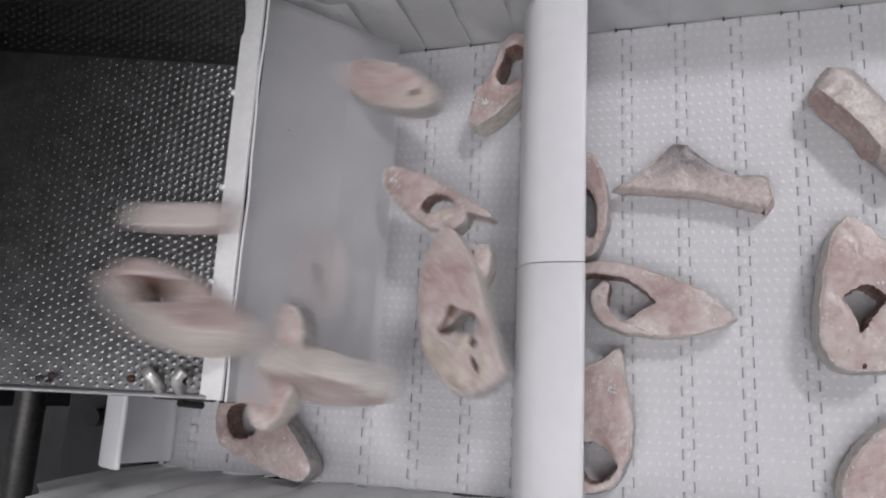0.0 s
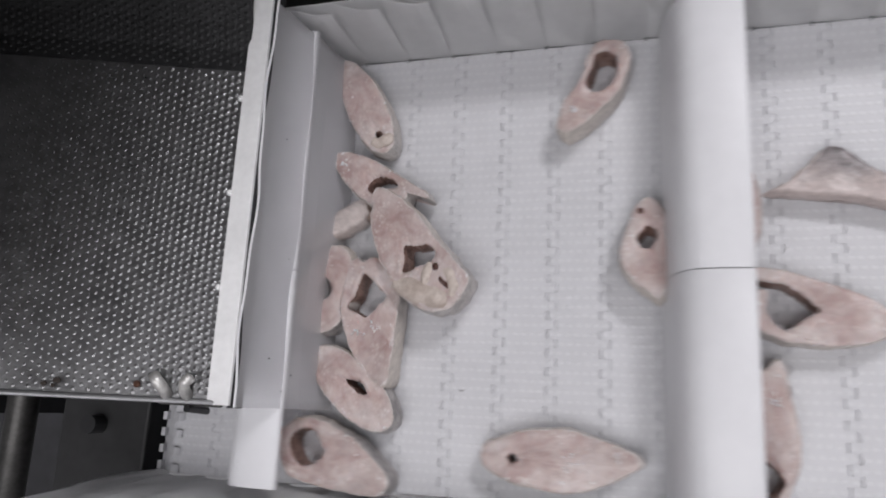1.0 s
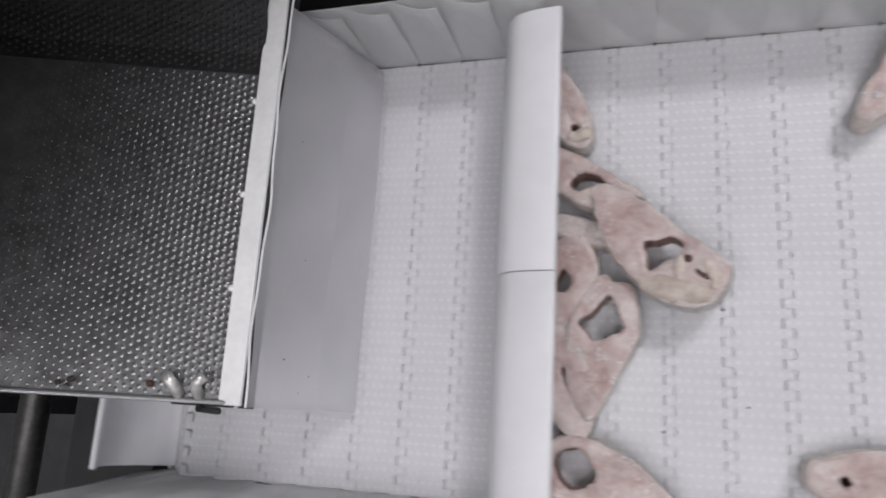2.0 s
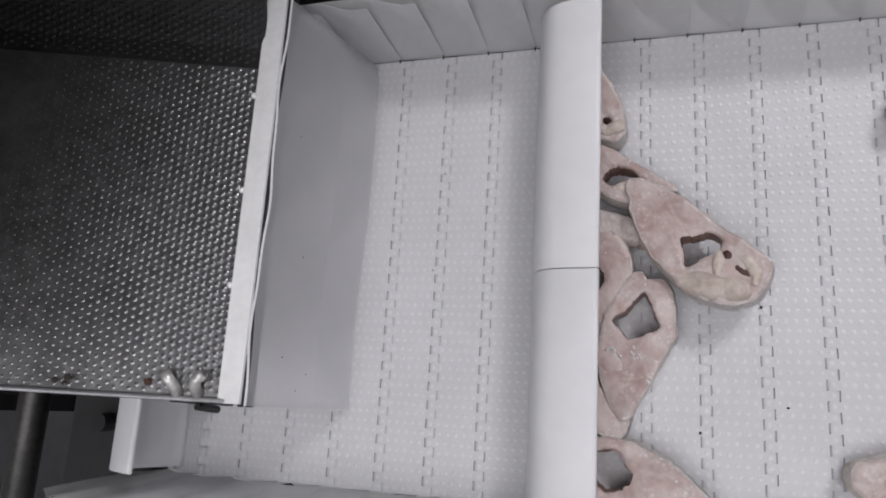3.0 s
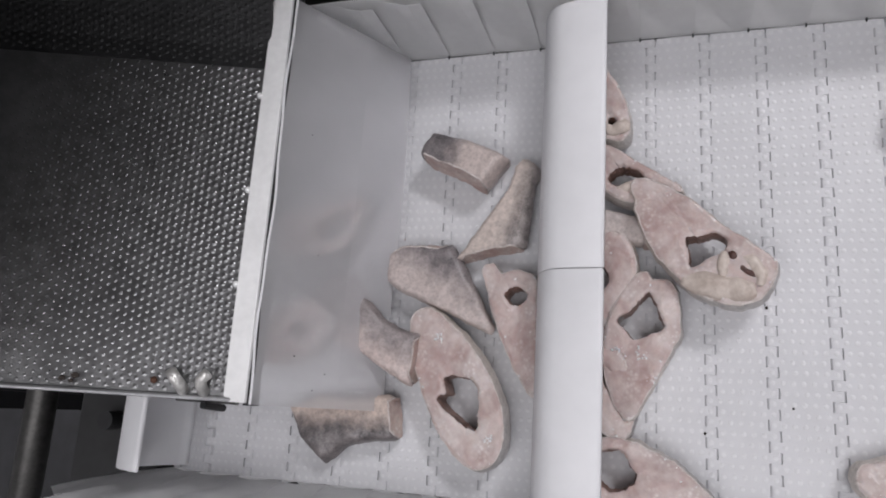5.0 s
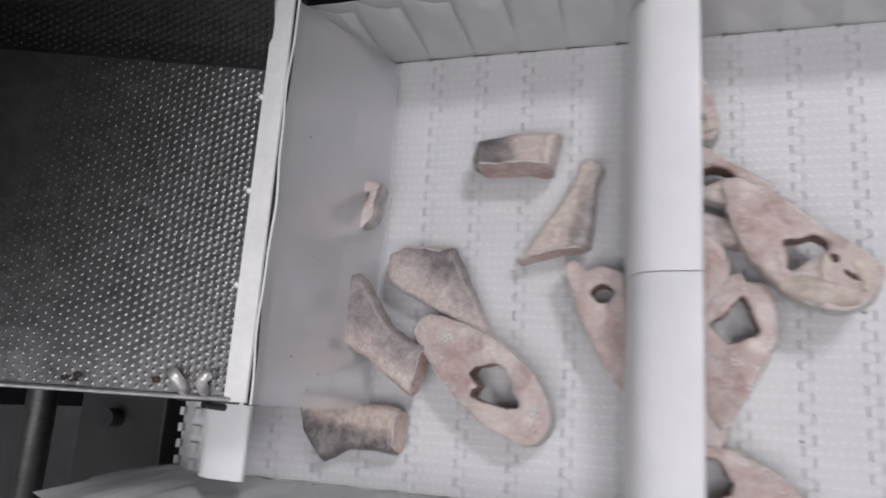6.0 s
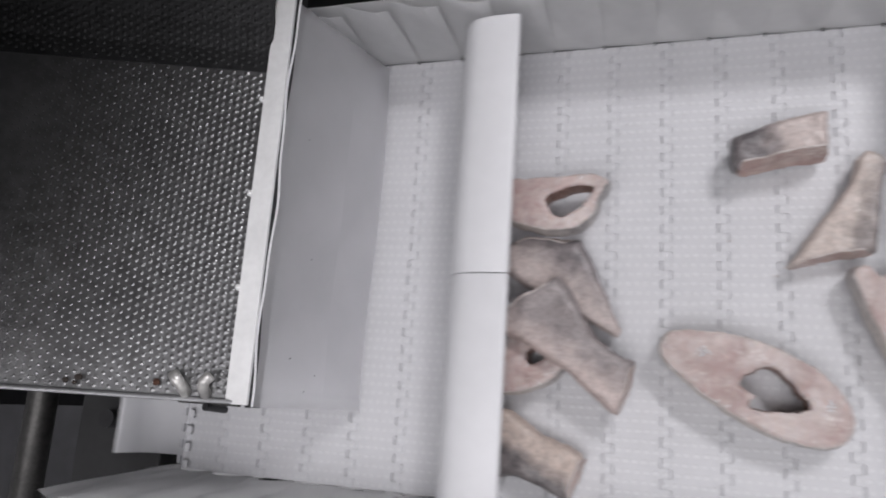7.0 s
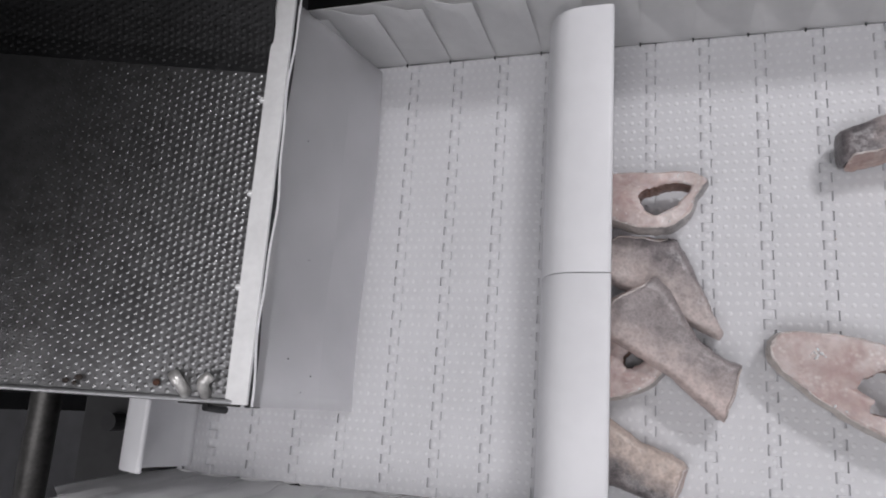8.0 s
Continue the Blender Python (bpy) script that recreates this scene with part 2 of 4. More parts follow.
def box(bm, x0, x1, y0, y1, z0, z1, bevel=0.0):
    m = Matrix.LocRotScale(((x0 + x1) / 2, (y0 + y1) / 2, (z0 + z1) / 2), None, (x1 - x0, y1 - y0, z1 - z0))
    r = bmesh.ops.create_cube(bm, size=1, matrix=m)
    if bevel:
        edges = list({e for v in r["verts"] for e in v.link_edges})
        bmesh.ops.bevel(bm, geom=edges, offset=bevel, segments=2, affect="EDGES", profile=0.5)


def tube(bm, points, radius, sides=10):
    """A round bar along a line of points."""
    rings = []
    pts = [Vector(p) for p in points]
    for i, p in enumerate(pts):
        d = (pts[min(i + 1, len(pts) - 1)] - pts[max(i - 1, 0)]).normalized()
        u = d.orthogonal().normalized() if not rings else (u - d * u.dot(d)).normalized()
        w = d.cross(u)
        rings.append([bm.verts.new(p + radius * (math.cos(a) * u + math.sin(a) * w)) for a in [2 * math.pi * k / sides for k in range(sides)]])
    for r0, r1 in zip(rings, rings[1:]):
        for k in range(sides):
            bm.faces.new((r0[k], r0[(k + 1) % sides], r1[(k + 1) % sides], r1[k]))
    bm.faces.new(rings[0][::-1])
    bm.faces.new(rings[-1])


def extrude_profile(bm, pts, y0, y1):
    """A closed outline in x and z, drawn out along y."""
    a = [bm.verts.new((x, y0, z)) for x, z in pts]
    b = [bm.verts.new((x, y1, z)) for x, z in pts]
    n = len(pts)
    for i in range(n):
        bm.faces.new((a[i], a[(i + 1) % n], b[(i + 1) % n], b[i]))
    bm.faces.new(a[::-1])
    bm.faces.new(b)


# ---- room ----
def room():
    bm = bmesh.new()
    box(bm, -3, 3.5, -3, 3, -1.0, -0.9)
    tagged(part("floor", bm, FLOOR), "dark wet factory floor", "floor", kind="structure")
    bm = bmesh.new()
    box(bm, -3, 3.5, -3, 3, 3.2, 3.3)
    tagged(part("ceiling", bm, CEIL), "pale ceiling panels over the conveyor", "ceiling", kind="structure")
    for name, ext in (("wall_west", (-3.1, -3, -3, 3)), ("wall_east", (3.5, 3.6, -3, 3)), ("wall_north", (-3, 3.5, 3, 3.1)), ("wall_south", (-3, 3.5, -3.1, -3))):
        bm = bmesh.new()
        box(bm, *ext, -0.9, 3.2)
        tagged(part(name, bm, WALLS), "grey factory wall panels", "wall", kind="structure")


room()

# ---- conveyor belt ----
PITCH, LINKS, RADIUS, X_TAIL = 0.05, 56, 0.0625, -0.200
RUN = (PITCH * LINKS - 2 * math.pi * RADIUS) / 2
Y_NEAR, Y_FAR = -0.229, 0.223
TOOTH, STEP = 0.01787, 0.0100


def belt_travel(t):
    """How far the belt has run at t seconds: two runs of one pocket, each easing in and out."""
    def index(t, a, b, rise, fall):
        full = b - a
        u = min(max(t - a, 0.0), full)
        speed = 0.4 / (full - rise / 2 - fall / 2)
        if u < rise:
            return speed * u * u / (2 * rise)
        if u > full - fall:
            return 0.4 - speed * (full - u) ** 2 / (2 * fall)
        return speed * (u - rise / 2)
    return index(t, 0.41, 2.26, 0.16, 0.32) + index(t, 5.55, 7.48, 0.24, 0.24)


def belt_pose(s):
    """A link lies on the chord between its two hinges."""
    m = belt_point(s)
    d = belt_point(s + PITCH).translation - m.translation
    return pose(*m.translation, 0, -math.degrees(math.atan2(d.z, d.x)), 0)


def belt_point(s):
    """The place of a hinge whose run along the top is s (s = x on the upper run)."""
    total = PITCH * LINKS
    s = (s - X_TAIL) % total
    if s < RUN:
        return pose(X_TAIL + s, 0, 0)
    s -= RUN
    arc = math.pi * RADIUS
    if s < arc:
        a = s / RADIUS
        return pose(X_TAIL + RUN + RADIUS * math.sin(a), 0, -RADIUS + RADIUS * math.cos(a), 0, math.degrees(a), 0)
    s -= arc
    if s < RUN:
        return pose(X_TAIL + RUN - s, 0, -2 * RADIUS, 0, 180, 0)
    s -= RUN
    a = math.pi - s / RADIUS
    return pose(X_TAIL - RADIUS * math.sin(a), 0, -RADIUS + RADIUS * math.cos(a), 0, -math.degrees(a), 0)


def link_mesh():
    """One belt link: a plate with interlocking teeth, rounded at their tips, and low smooth nubs."""
    bm = bmesh.new()
    gap, slit, thick = 0.0005, 0.00006, 0.006
    n = int(round((Y_FAR - Y_NEAR) / (TOOTH / 2)))
    h = (Y_FAR - Y_NEAR) / n
    for k in range(n):
        y0, y1 = Y_NEAR + k * h, Y_NEAR + (k + 1) * h
        body = [(STEP, 0.0), (PITCH, 0.0), (PITCH, -thick), (STEP, -thick)]
        if k % 2:
            body[0], body[3] = (STEP, 0.0), (STEP, -thick)
            tooth = [(STEP, 0.0), (gap + 0.0030, 0.0), (gap + 0.0012, -0.0003), (gap + 0.0003, -0.0012), (gap, -thick), (STEP, -thick)]
        else:
            body[0], body[3] = (STEP + gap, 0.0), (STEP + gap, -thick)
            e = PITCH + STEP
            tooth = [(PITCH, 0.0), (e - 0.0030, 0.0), (e - 0.0012, -0.0003), (e - 0.0003, -0.0012), (e, -thick), (PITCH, -thick)]
        extrude_profile(bm, body, y0, y1)
        extrude_profile(bm, tooth, y0 + slit, y1 - slit)
    bm.faces.ensure_lookup_table()
    plain = len(bm.faces)
    for k in range(n):
        y = Y_NEAR + (k + 0.5) * h
        for i in range(6):
            x = (0.0 if k % 2 else STEP) + 0.0050 + i * 0.0080
            rings = []
            for r, z in ((0.0023, 0.0001), (0.0016, 0.00032), (0.0008, 0.00042)):
                rings.append([bm.verts.new((x + r * math.cos(a), y + r * math.sin(a), z)) for a in [math.pi * j / 4 for j in range(8)]])
            for r0, r1 in zip(rings, rings[1:]):
                for j in range(8):
                    bm.faces.new((r0[j], r0[(j + 1) % 8], r1[(j + 1) % 8], r1[j]))
            bm.faces.new(rings[-1])
    for k, f in enumerate(bm.faces):
        f.material_index = int(k >= plain)
        f.smooth = k >= plain
    me = mesh_of("belt_link", bm, PLASTIC)
    me.materials.append(NUB)
    return me


def hinge_mesh():
    bm = bmesh.new()
    box(bm, -0.004, 0.014, Y_NEAR + 0.002, Y_FAR - 0.002, -0.012, -0.0026)
    return mesh_of("hinge", bm, PLASTIC)


FLIGHT_PROFILE = [(0.0000, 0.0), (0.0006, 0.006), (0.0018, 0.020), (0.0035, 0.036), (0.0065, 0.052), (0.0110, 0.066), (0.0165, 0.0765), (0.0235, 0.083), (0.032, 0.0862),
                  (0.044, 0.0875), (0.066, 0.088), (0.0695, 0.0868), (0.070, 0.0835), (0.066, 0.082), (0.044, 0.0805), (0.034, 0.0775), (0.0265, 0.071), (0.0205, 0.060),
                  (0.0165, 0.046), (0.0135, 0.028), (0.0125, 0.012), (0.014, 0.004), (0.017, 0.0)]


def flight_mesh(y0, y1):
    bm = bmesh.new()
    extrude_profile(bm, FLIGHT_PROFILE, y0, y1)
    caps = [f for f in bm.faces if len(f.verts) > 4]
    edges = [e for f in caps for e in f.edges]
    bmesh.ops.bevel(bm, geom=edges, offset=0.0007, segments=1, affect="EDGES")
    me = mesh_of("flight", bm, FLIGHT)
    for p in me.polygons:
        p.use_smooth = abs(p.normal.y) < 0.5
    return me


def pleat_mesh(side):
    """One overlapping leaf of the corrugated side wall."""
    bm = bmesh.new()
    y = Y_FAR + 0.001 if side > 0 else Y_NEAR - 0.001
    rows = 8
    cols = 10
    grid = []
    for i in range(cols + 1):
        u = i / cols
        col = []
        for j in range(rows + 1):
            v = j / rows
            x1 = 0.046
            x0 = -0.008 - (0.080 if side > 0 else 0.120) * v
            x = x0 + (x1 - x0) * u
            out = side * (0.0005 + (0.0014 if side > 0 else 0.0007) * (x1 - x) / 0.05 * (0.2 + 0.8 * v) + 0.003 * v)
            seen = (x + 0.004) / 0.05
            out += side * (0.008 if side > 0 else 0.0012) * min(1.0, max(0.0, 1 - seen)) * (0.15 + 0.85 * v)
            if 0 < seen < 1:
                out -= side * (0.004 if side > 0 else 0.001) * math.sin(math.pi * seen ** 1.6) * v
            z = -0.003 + 0.107 * v - 0.004 * v * (2 * u - 1) ** 2
            if side < 0:
                # the near leaves flop outwards, with wavy rims
                out -= 0.024 * v ** 1.3 + 0.004 * v * math.sin(9 * u) + 0.0012 * math.sin(5 * u)
                z -= 0.010 * v * v + 0.006 * v * math.sin(7 * u + 1) + 0.030 * v * max(0.0, 0.3 - u)
            col.append(Vector((x, y + out, z)))
        grid.append(col)
    for t in (0.0, 0.0005):
        vs = [[bm.verts.new(p + Vector((0, side * t, 0))) for p in col] for col in grid]
        for i in range(cols):
            for j in range(rows):
                bm.faces.new((vs[i][j], vs[i + 1][j], vs[i + 1][j + 1], vs[i][j + 1]))
        if t == 0.0:
            first = vs
    def border(v):
        return [v[i][0] for i in range(cols)] + [v[cols][j] for j in range(rows)] + [v[i][rows] for i in range(cols, 0, -1)] + [v[0][j] for j in range(rows, 0, -1)]
    a, b = border(first), border(vs)
    for i in range(len(a)):
        j = (i + 1) % len(a)
        bm.faces.new((a[i], a[j], b[j], b[i]))
    return mesh_of("pleat", bm, PLEAT)


def pin_mesh(side):
    bm = bmesh.new()
    y = Y_FAR if side > 0 else Y_NEAR
    box(bm, 0.0444, 0.0458, y - 0.0018, y + 0.0018, -0.001, 0.0018, 0.0003)
    return mesh_of("pin", bm, DARK)


belt = thing("conveyor_belt", "white modular plastic conveyor belt with nubs, flights and pleated side walls", "conveyor belt")
links, leaning = [], []
# seconds, backward lean in degrees of the two flights that drag under the film
LEAN_FIRST = [(0.0, 0), (1.1, 0), (1.2, 4), (1.3, 8), (1.4, 12), (1.5, 15), (1.6, 13), (1.7, 9), (1.9, 8), (2.2, 6), (3.5, 4), (8.0, 4)]
LEAN_SECOND = [(0.0, 0), (6.3, 0), (6.4, 4), (6.5, 7), (6.7, 6), (6.9, 1), (8.0, 0)]


def build_belt():
    plate, hinge = link_mesh(), hinge_mesh()
    seam = -0.028
    halves = (flight_mesh(Y_NEAR + 0.004, seam - 0.0004), flight_mesh(seam + 0.0004, Y_FAR - 0.004))
    pleats, pin = (pleat_mesh(1), pleat_mesh(-1)), pin_mesh(1)
    first = -8
    for i in range(LINKS):
        s = (first + i) * PITCH
        ob = new("belt_link", plate)
        ob.parent = belt
        links.append((ob, s))
        for name, me in (("hinge", hinge), ("pleat", pleats[0]), ("pleat", pleats[1]), ("pin", pin)):
            new(name, me).parent = ob
        if (first + i - 3) % 8 == 0:
            for me in halves:
                f = new("flight", me)
                f.parent = ob
                f.location = (0.0065, 0, 0)
                tagged(f, "smooth white curved flight half")
                if -0.30 < s < -0.20:
                    leaning.append((f, LEAN_FIRST))
                if -0.70 < s < -0.60 or PITCH * LINKS - 0.70 < s < PITCH * LINKS - 0.60:
                    leaning.append((f, LEAN_SECOND))


build_belt()


def build_frame():
    """The conveyor's stand under the belt: rollers, rails and legs."""
    frame_ob = thing("conveyor_stand", "dark steel conveyor stand with rollers under the belt", "conveyor stand")
    for x in (X_TAIL, X_TAIL + RUN):
        bm = bmesh.new()
        tube(bm, [(x, -0.20, -RADIUS), (x, 0.20, -RADIUS)], RADIUS - 0.016, 28)
        part("roller", bm, DARK, frame_ob)
    for y in (-0.12, 0.0, 0.12):
        bm = bmesh.new()
        box(bm, X_TAIL, X_TAIL + RUN, y - 0.012, y + 0.012, -0.034, -0.0135, 0.001)
        part("wear_strip", bm, DARK, frame_ob)
    for x in (0.1, 0.75):
        bm = bmesh.new()
        box(bm, x - 0.02, x + 0.02, -0.36, 0.36, -0.060, -0.034)
        part("cross_bar", bm, DARK, frame_ob)
        for y in (-0.36, 0.36):
            bm = bmesh.new()
            box(bm, x - 0.02, x + 0.02, y - 0.02, y + 0.02, -0.9, -0.034, 0.002)
            part("leg", bm, DARK, frame_ob)


build_frame()


def build_pipe():
    """A steel pipe on brackets, and a dark cover plate with a knob, under the chute."""
    pipe = thing("support_pipe", "dull round steel pipe running under the chute", "pipe")
    bm = bmesh.new()
    tube(bm, [(-0.637, -0.75, -0.2), (-0.637, 0.6, -0.2)], 0.022, 20)
    part("pipe", bm, PIPE, pipe, smooth=True)
    for y in (-0.72, 0.57):
        bm = bmesh.new()
        box(bm, -0.657, -0.617, y - 0.02, y + 0.02, -0.9, -0.21)
        part("bracket", bm, DARK, pipe)
    cover = thing("drive_cover", "black drive cover plate with a knob below the belt", "cover")
    bm = bmesh.new()
    box(bm, -0.50, -0.36, -0.32, 0.25, -0.9, -0.135, 0.004)
    part("cover_box", bm, COVER, cover)
    bm = bmesh.new()
    tube(bm, [(-0.435, -0.192, -0.1345), (-0.435, -0.192, -0.112)], 0.012, 16)
    part("knob", bm, DARK, cover)


build_pipe()

# ---- chute ----
LIP_X, LIP_Z, CH_NEAR, CH_BACK, CH_TOP = -0.062, 0.150, -0.152, 0.147, -1.25
SLOPE = math.tan(radians(19.5))


def chute_z(x):
    return LIP_Z + (LIP_X - 0.018 - x) * SLOPE


def build_chute():
    ch = thing("discharge_chute", "dimpled stainless steel chute sloping down to the belt", "chute")
    x1 = LIP_X - 0.018
    bm = bmesh.new()
    pts = [(CH_TOP, chute_z(CH_TOP)), (x1, LIP_Z - 0.003), (x1, LIP_Z - 0.005), (CH_TOP, chute_z(CH_TOP) - 0.002)]
    extrude_profile(bm, pts, CH_NEAR, CH_BACK)
    part("floor_sheet", bm, STEEL, ch)
    # dimples
    bm = bmesh.new()
    dx, dy = 0.0122, 0.0035
    up = Vector((SLOPE, 0, 1)).normalized()
    along = Vector((1, 0, -SLOPE)).normalized()
    for j in range(int((CH_BACK - CH_NEAR) / dy) - 1):
        for i in range(36):
            d = 0.004 + i * dx + (dx / 2 if j % 2 else 0)
            c = Vector((x1, CH_NEAR + 0.006 + j * dy, LIP_Z - 0.003)) - along * d
            rings = []
            for rad, hh in ((0.0027, 0.0), (0.0020, 0.00022), (0.0012, 0.00046), (0.0005, 0.00058)):
                rings.append([bm.verts.new(c + along * (rad * math.cos(a)) + Vector((0, rad * math.sin(a), 0)) + up * hh) for a in [math.pi * k / 4 for k in range(8)]])
            for r0, r1 in zip(rings, rings[1:]):
                for k in range(8):
                    bm.faces.new((r0[k], r0[(k + 1) % 8], r1[(k + 1) % 8], r1[k]))
            bm.faces.new(rings[-1])
    tagged(part("dimple_relief", bm, STEEL, ch, smooth=True), kind="stuff")
    # back wall, curving up from the floor and leaning away, with the same relief
    bm = bmesh.new()
    bend = [(0.0, 0.0), (0.020, 0.0012), (0.045, 0.006), (0.075, 0.014), (0.12, 0.026), (0.30, 0.062)]
    section = [(y, z) for y, z in bend] + [(y + 0.002, z - 0.003) for y, z in reversed(bend)]
    ends = [[bm.verts.new((x, CH_BACK + y, chute_z(x) - 0.0035 + z)) for y, z in section] for x in (CH_TOP, x1)]
    for i in range(len(section)):
        j = (i + 1) % len(section)
        bm.faces.new((ends[0][i], ends[0][j], ends[1][j], ends[1][i]))
    bm.faces.new(ends[0][::-1])
    bm.faces.new(ends[1])
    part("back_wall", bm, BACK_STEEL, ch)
    bm = bmesh.new()
    for j in range(24):
        y = 0.006 + j * dy
        k = max(i for i in range(len(bend) - 1) if bend[i][0] <= y)
        z = bend[k][1] + (bend[k + 1][1] - bend[k][1]) * (y - bend[k][0]) / (bend[k + 1][0] - bend[k][0])
        for i in range(36):
            d = 0.004 + i * dx + (dx / 2 if j % 2 else 0)
            c = Vector((x1, CH_BACK + y, LIP_Z - 0.0035 + z)) - along * d
            rings = []
            for rad, hh in ((0.0027, 0.0), (0.0016, 0.00026), (0.0006, 0.0004)):
                rings.append([bm.verts.new(c + along * (rad * math.cos(a)) + Vector((0, rad * math.sin(a), rad * math.sin(a) * 0.2)) + up * hh) for a in [math.pi * q / 3 for q in range(6)]])
            for r0, r1 in zip(rings, rings[1:]):
                for q in range(6):
                    bm.faces.new((r0[q], r0[(q + 1) % 6], r1[(q + 1) % 6], r1[q]))
            bm.faces.new(rings[-1])
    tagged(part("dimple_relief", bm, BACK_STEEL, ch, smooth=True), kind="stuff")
    # rolled near edge
    bm = bmesh.new()
    tube(bm, [(CH_TOP, CH_NEAR, chute_z(CH_TOP) + 0.001), (x1 + 0.004, CH_NEAR, LIP_Z - 0.002)], 0.0022, 8)
    part("near_edge", bm, WIRE, ch)
    # white end lip
    bm = bmesh.new()
    box(bm, LIP_X - 0.021, LIP_X, CH_NEAR - 0.002, 0.42, LIP_Z - 0.004, LIP_Z, 0.0008)
    part("end_lip", bm, LIP, ch, "white painted flat end bar")
    bm = bmesh.new()
    box(bm, LIP_X - 0.004, LIP_X - 0.001, CH_NEAR - 0.004, 0.42, LIP_Z - 0.024, LIP_Z - 0.0045)
    part("lip_flange", bm, DARK, ch)
    for y in (0.12, 0.03, -0.055):
        bm = bmesh.new()
        bmesh.ops.create_icosphere(bm, subdivisions=2, radius=0.003, matrix=Matrix.Translation((LIP_X - 0.0225, y, LIP_Z - 0.001)))
        part("rivet", bm, LIP, ch, smooth=True)
    for x, lx in ((-0.114, -0.010), (-0.098, 0.010)):
        bm = bmesh.new()
        tube(bm, [(x, CH_NEAR + 0.004, chute_z(x) - 0.002), (x + lx * 0.02, CH_NEAR + 0.010, chute_z(x) + 0.005), (x + lx * 0.3, CH_NEAR + 0.015, chute_z(x) + 0.009), (x + lx * 0.8, CH_NEAR + 0.020, chute_z(x) + 0.008)], 0.0048, 12)
        part("hook", bm, HOOK, ch, "bent bright steel hook", smooth=True)
    # unseen cover on posts, added to darken the chute's light and reflections
    bm = bmesh.new()
    box(bm, CH_TOP, -0.10, -0.22, 0.85, 0.80, 0.82)
    part("hood", bm, COVER, ch, "unseen dark cover added to shade the chute")
    for x, y in ((-1.2, 0.8), (-0.3, 0.8)):
        bm = bmesh.new()
        box(bm, x - 0.02, x + 0.02, y - 0.02, y + 0.02, -0.9, 0.80)
        part("hood_post", bm, DARK, ch)
    bm = bmesh.new()
    tube(bm, [(-0.104, CH_NEAR - 0.008, 0.116), (-0.104, CH_NEAR - 0.006, 0.146)], 0.0032, 10)
    part("bolt", bm, DARK, ch)
    bm = bmesh.new()
    box(bm, -0.135, LIP_X - 0.012, CH_NEAR - 0.004, CH_NEAR + 0.003, LIP_Z - 0.012, LIP_Z - 0.007, 0.001)
    part("edge_bracket", bm, PIPE, ch)
    for k in range(14):
        x = -0.10 - 0.30 * random.random() ** 0.8
        bm = bmesh.new()
        r = 0.0012 + 0.0018 * random.random() ** 2
        bmesh.ops.create_icosphere(bm, subdivisions=2, radius=1, matrix=Matrix.Translation((x, CH_NEAR + 0.004 + 0.008 * random.random(), chute_z(x) - 0.001)) @ Matrix.Diagonal((r * 1.6, r, r * 0.5, 1)))
        part("grime_spot", bm, GRIME, ch, smooth=True)
    bm = bmesh.new()
    bmesh.ops.create_icosphere(bm, subdivisions=2, radius=1, matrix=Matrix.Translation((-0.138, CH_NEAR + 0.012, chute_z(-0.138) - 0.001)) @ Matrix.Diagonal((0.0035, 0.003, 0.0016, 1)))
    part("rust_spot", bm, RUST, ch, "small red-brown rust spot", smooth=True)
    for x in (-0.85, -1.15):
        for y in (CH_NEAR - 0.03, CH_BACK + 0.33):
            bm = bmesh.new()
            box(bm, x - 0.02, x + 0.02, y - 0.015, y + 0.015, -0.9, chute_z(x) - 0.02)
            part("leg", bm, DARK, ch)
        bm = bmesh.new()
        box(bm, x - 0.02, x + 0.02, CH_NEAR - 0.045, CH_BACK + 0.345, chute_z(x) - 0.04, chute_z(x) - 0.014)
        part("cross_bar", bm, DARK, ch)


build_chute()

def build_panel():
    ob = thing("shade_panel", "tall dark backdrop panel added to shade the chute", "machine panel")
    bm = bmesh.new()
    # dark backdrop plate, added to keep the far lamp off the upper chute
    box(bm, CH_TOP, 0.27, 0.465, 0.48, -0.9, 1.25, 0.003)
    part("panel", bm, COVER, ob)


build_panel()

# ---- film curtain ----
CURTAIN_X, CURTAIN_Z, CURTAIN_L = -0.0575, 0.148, 0.146
curtain = thing("film_curtain", "translucent frosted plastic film curtain hanging from the chute lip", "curtain")


def film_piece(v0, v1):
    """A stretch of the film between two fractions of its length, hanging from its own top edge."""
    bm = bmesh.new()
    n, m = 30, 8
    for t in (0.0, 0.0008):
        vs = []
        for i in range(n + 1):
            y = -0.155 + 0.371 * i / n
            col = []
            for j in range(m + 1):
                v = v0 + (v1 - v0) * j / m
                x = t + 0.0016 * math.sin(y * 46 + 1) * (1 - v) + 0.003 * math.sin(y * 17) * v
                col.append(bm.verts.new((x, y, -CURTAIN_L * (v - v0))))
            vs.append(col)
        for i in range(n):
            for j in range(m):
                bm.faces.new((vs[i][j], vs[i + 1][j], vs[i + 1][j + 1], vs[i][j + 1]))
        if t == 0.0:
            a = vs
    for j in range(m):
        bm.faces.new((a[0][j], a[0][j + 1], vs[0][j + 1], vs[0][j]))
        bm.faces.new((a[n][j], a[n][j + 1], vs[n][j + 1], vs[n][j]))
    return bm


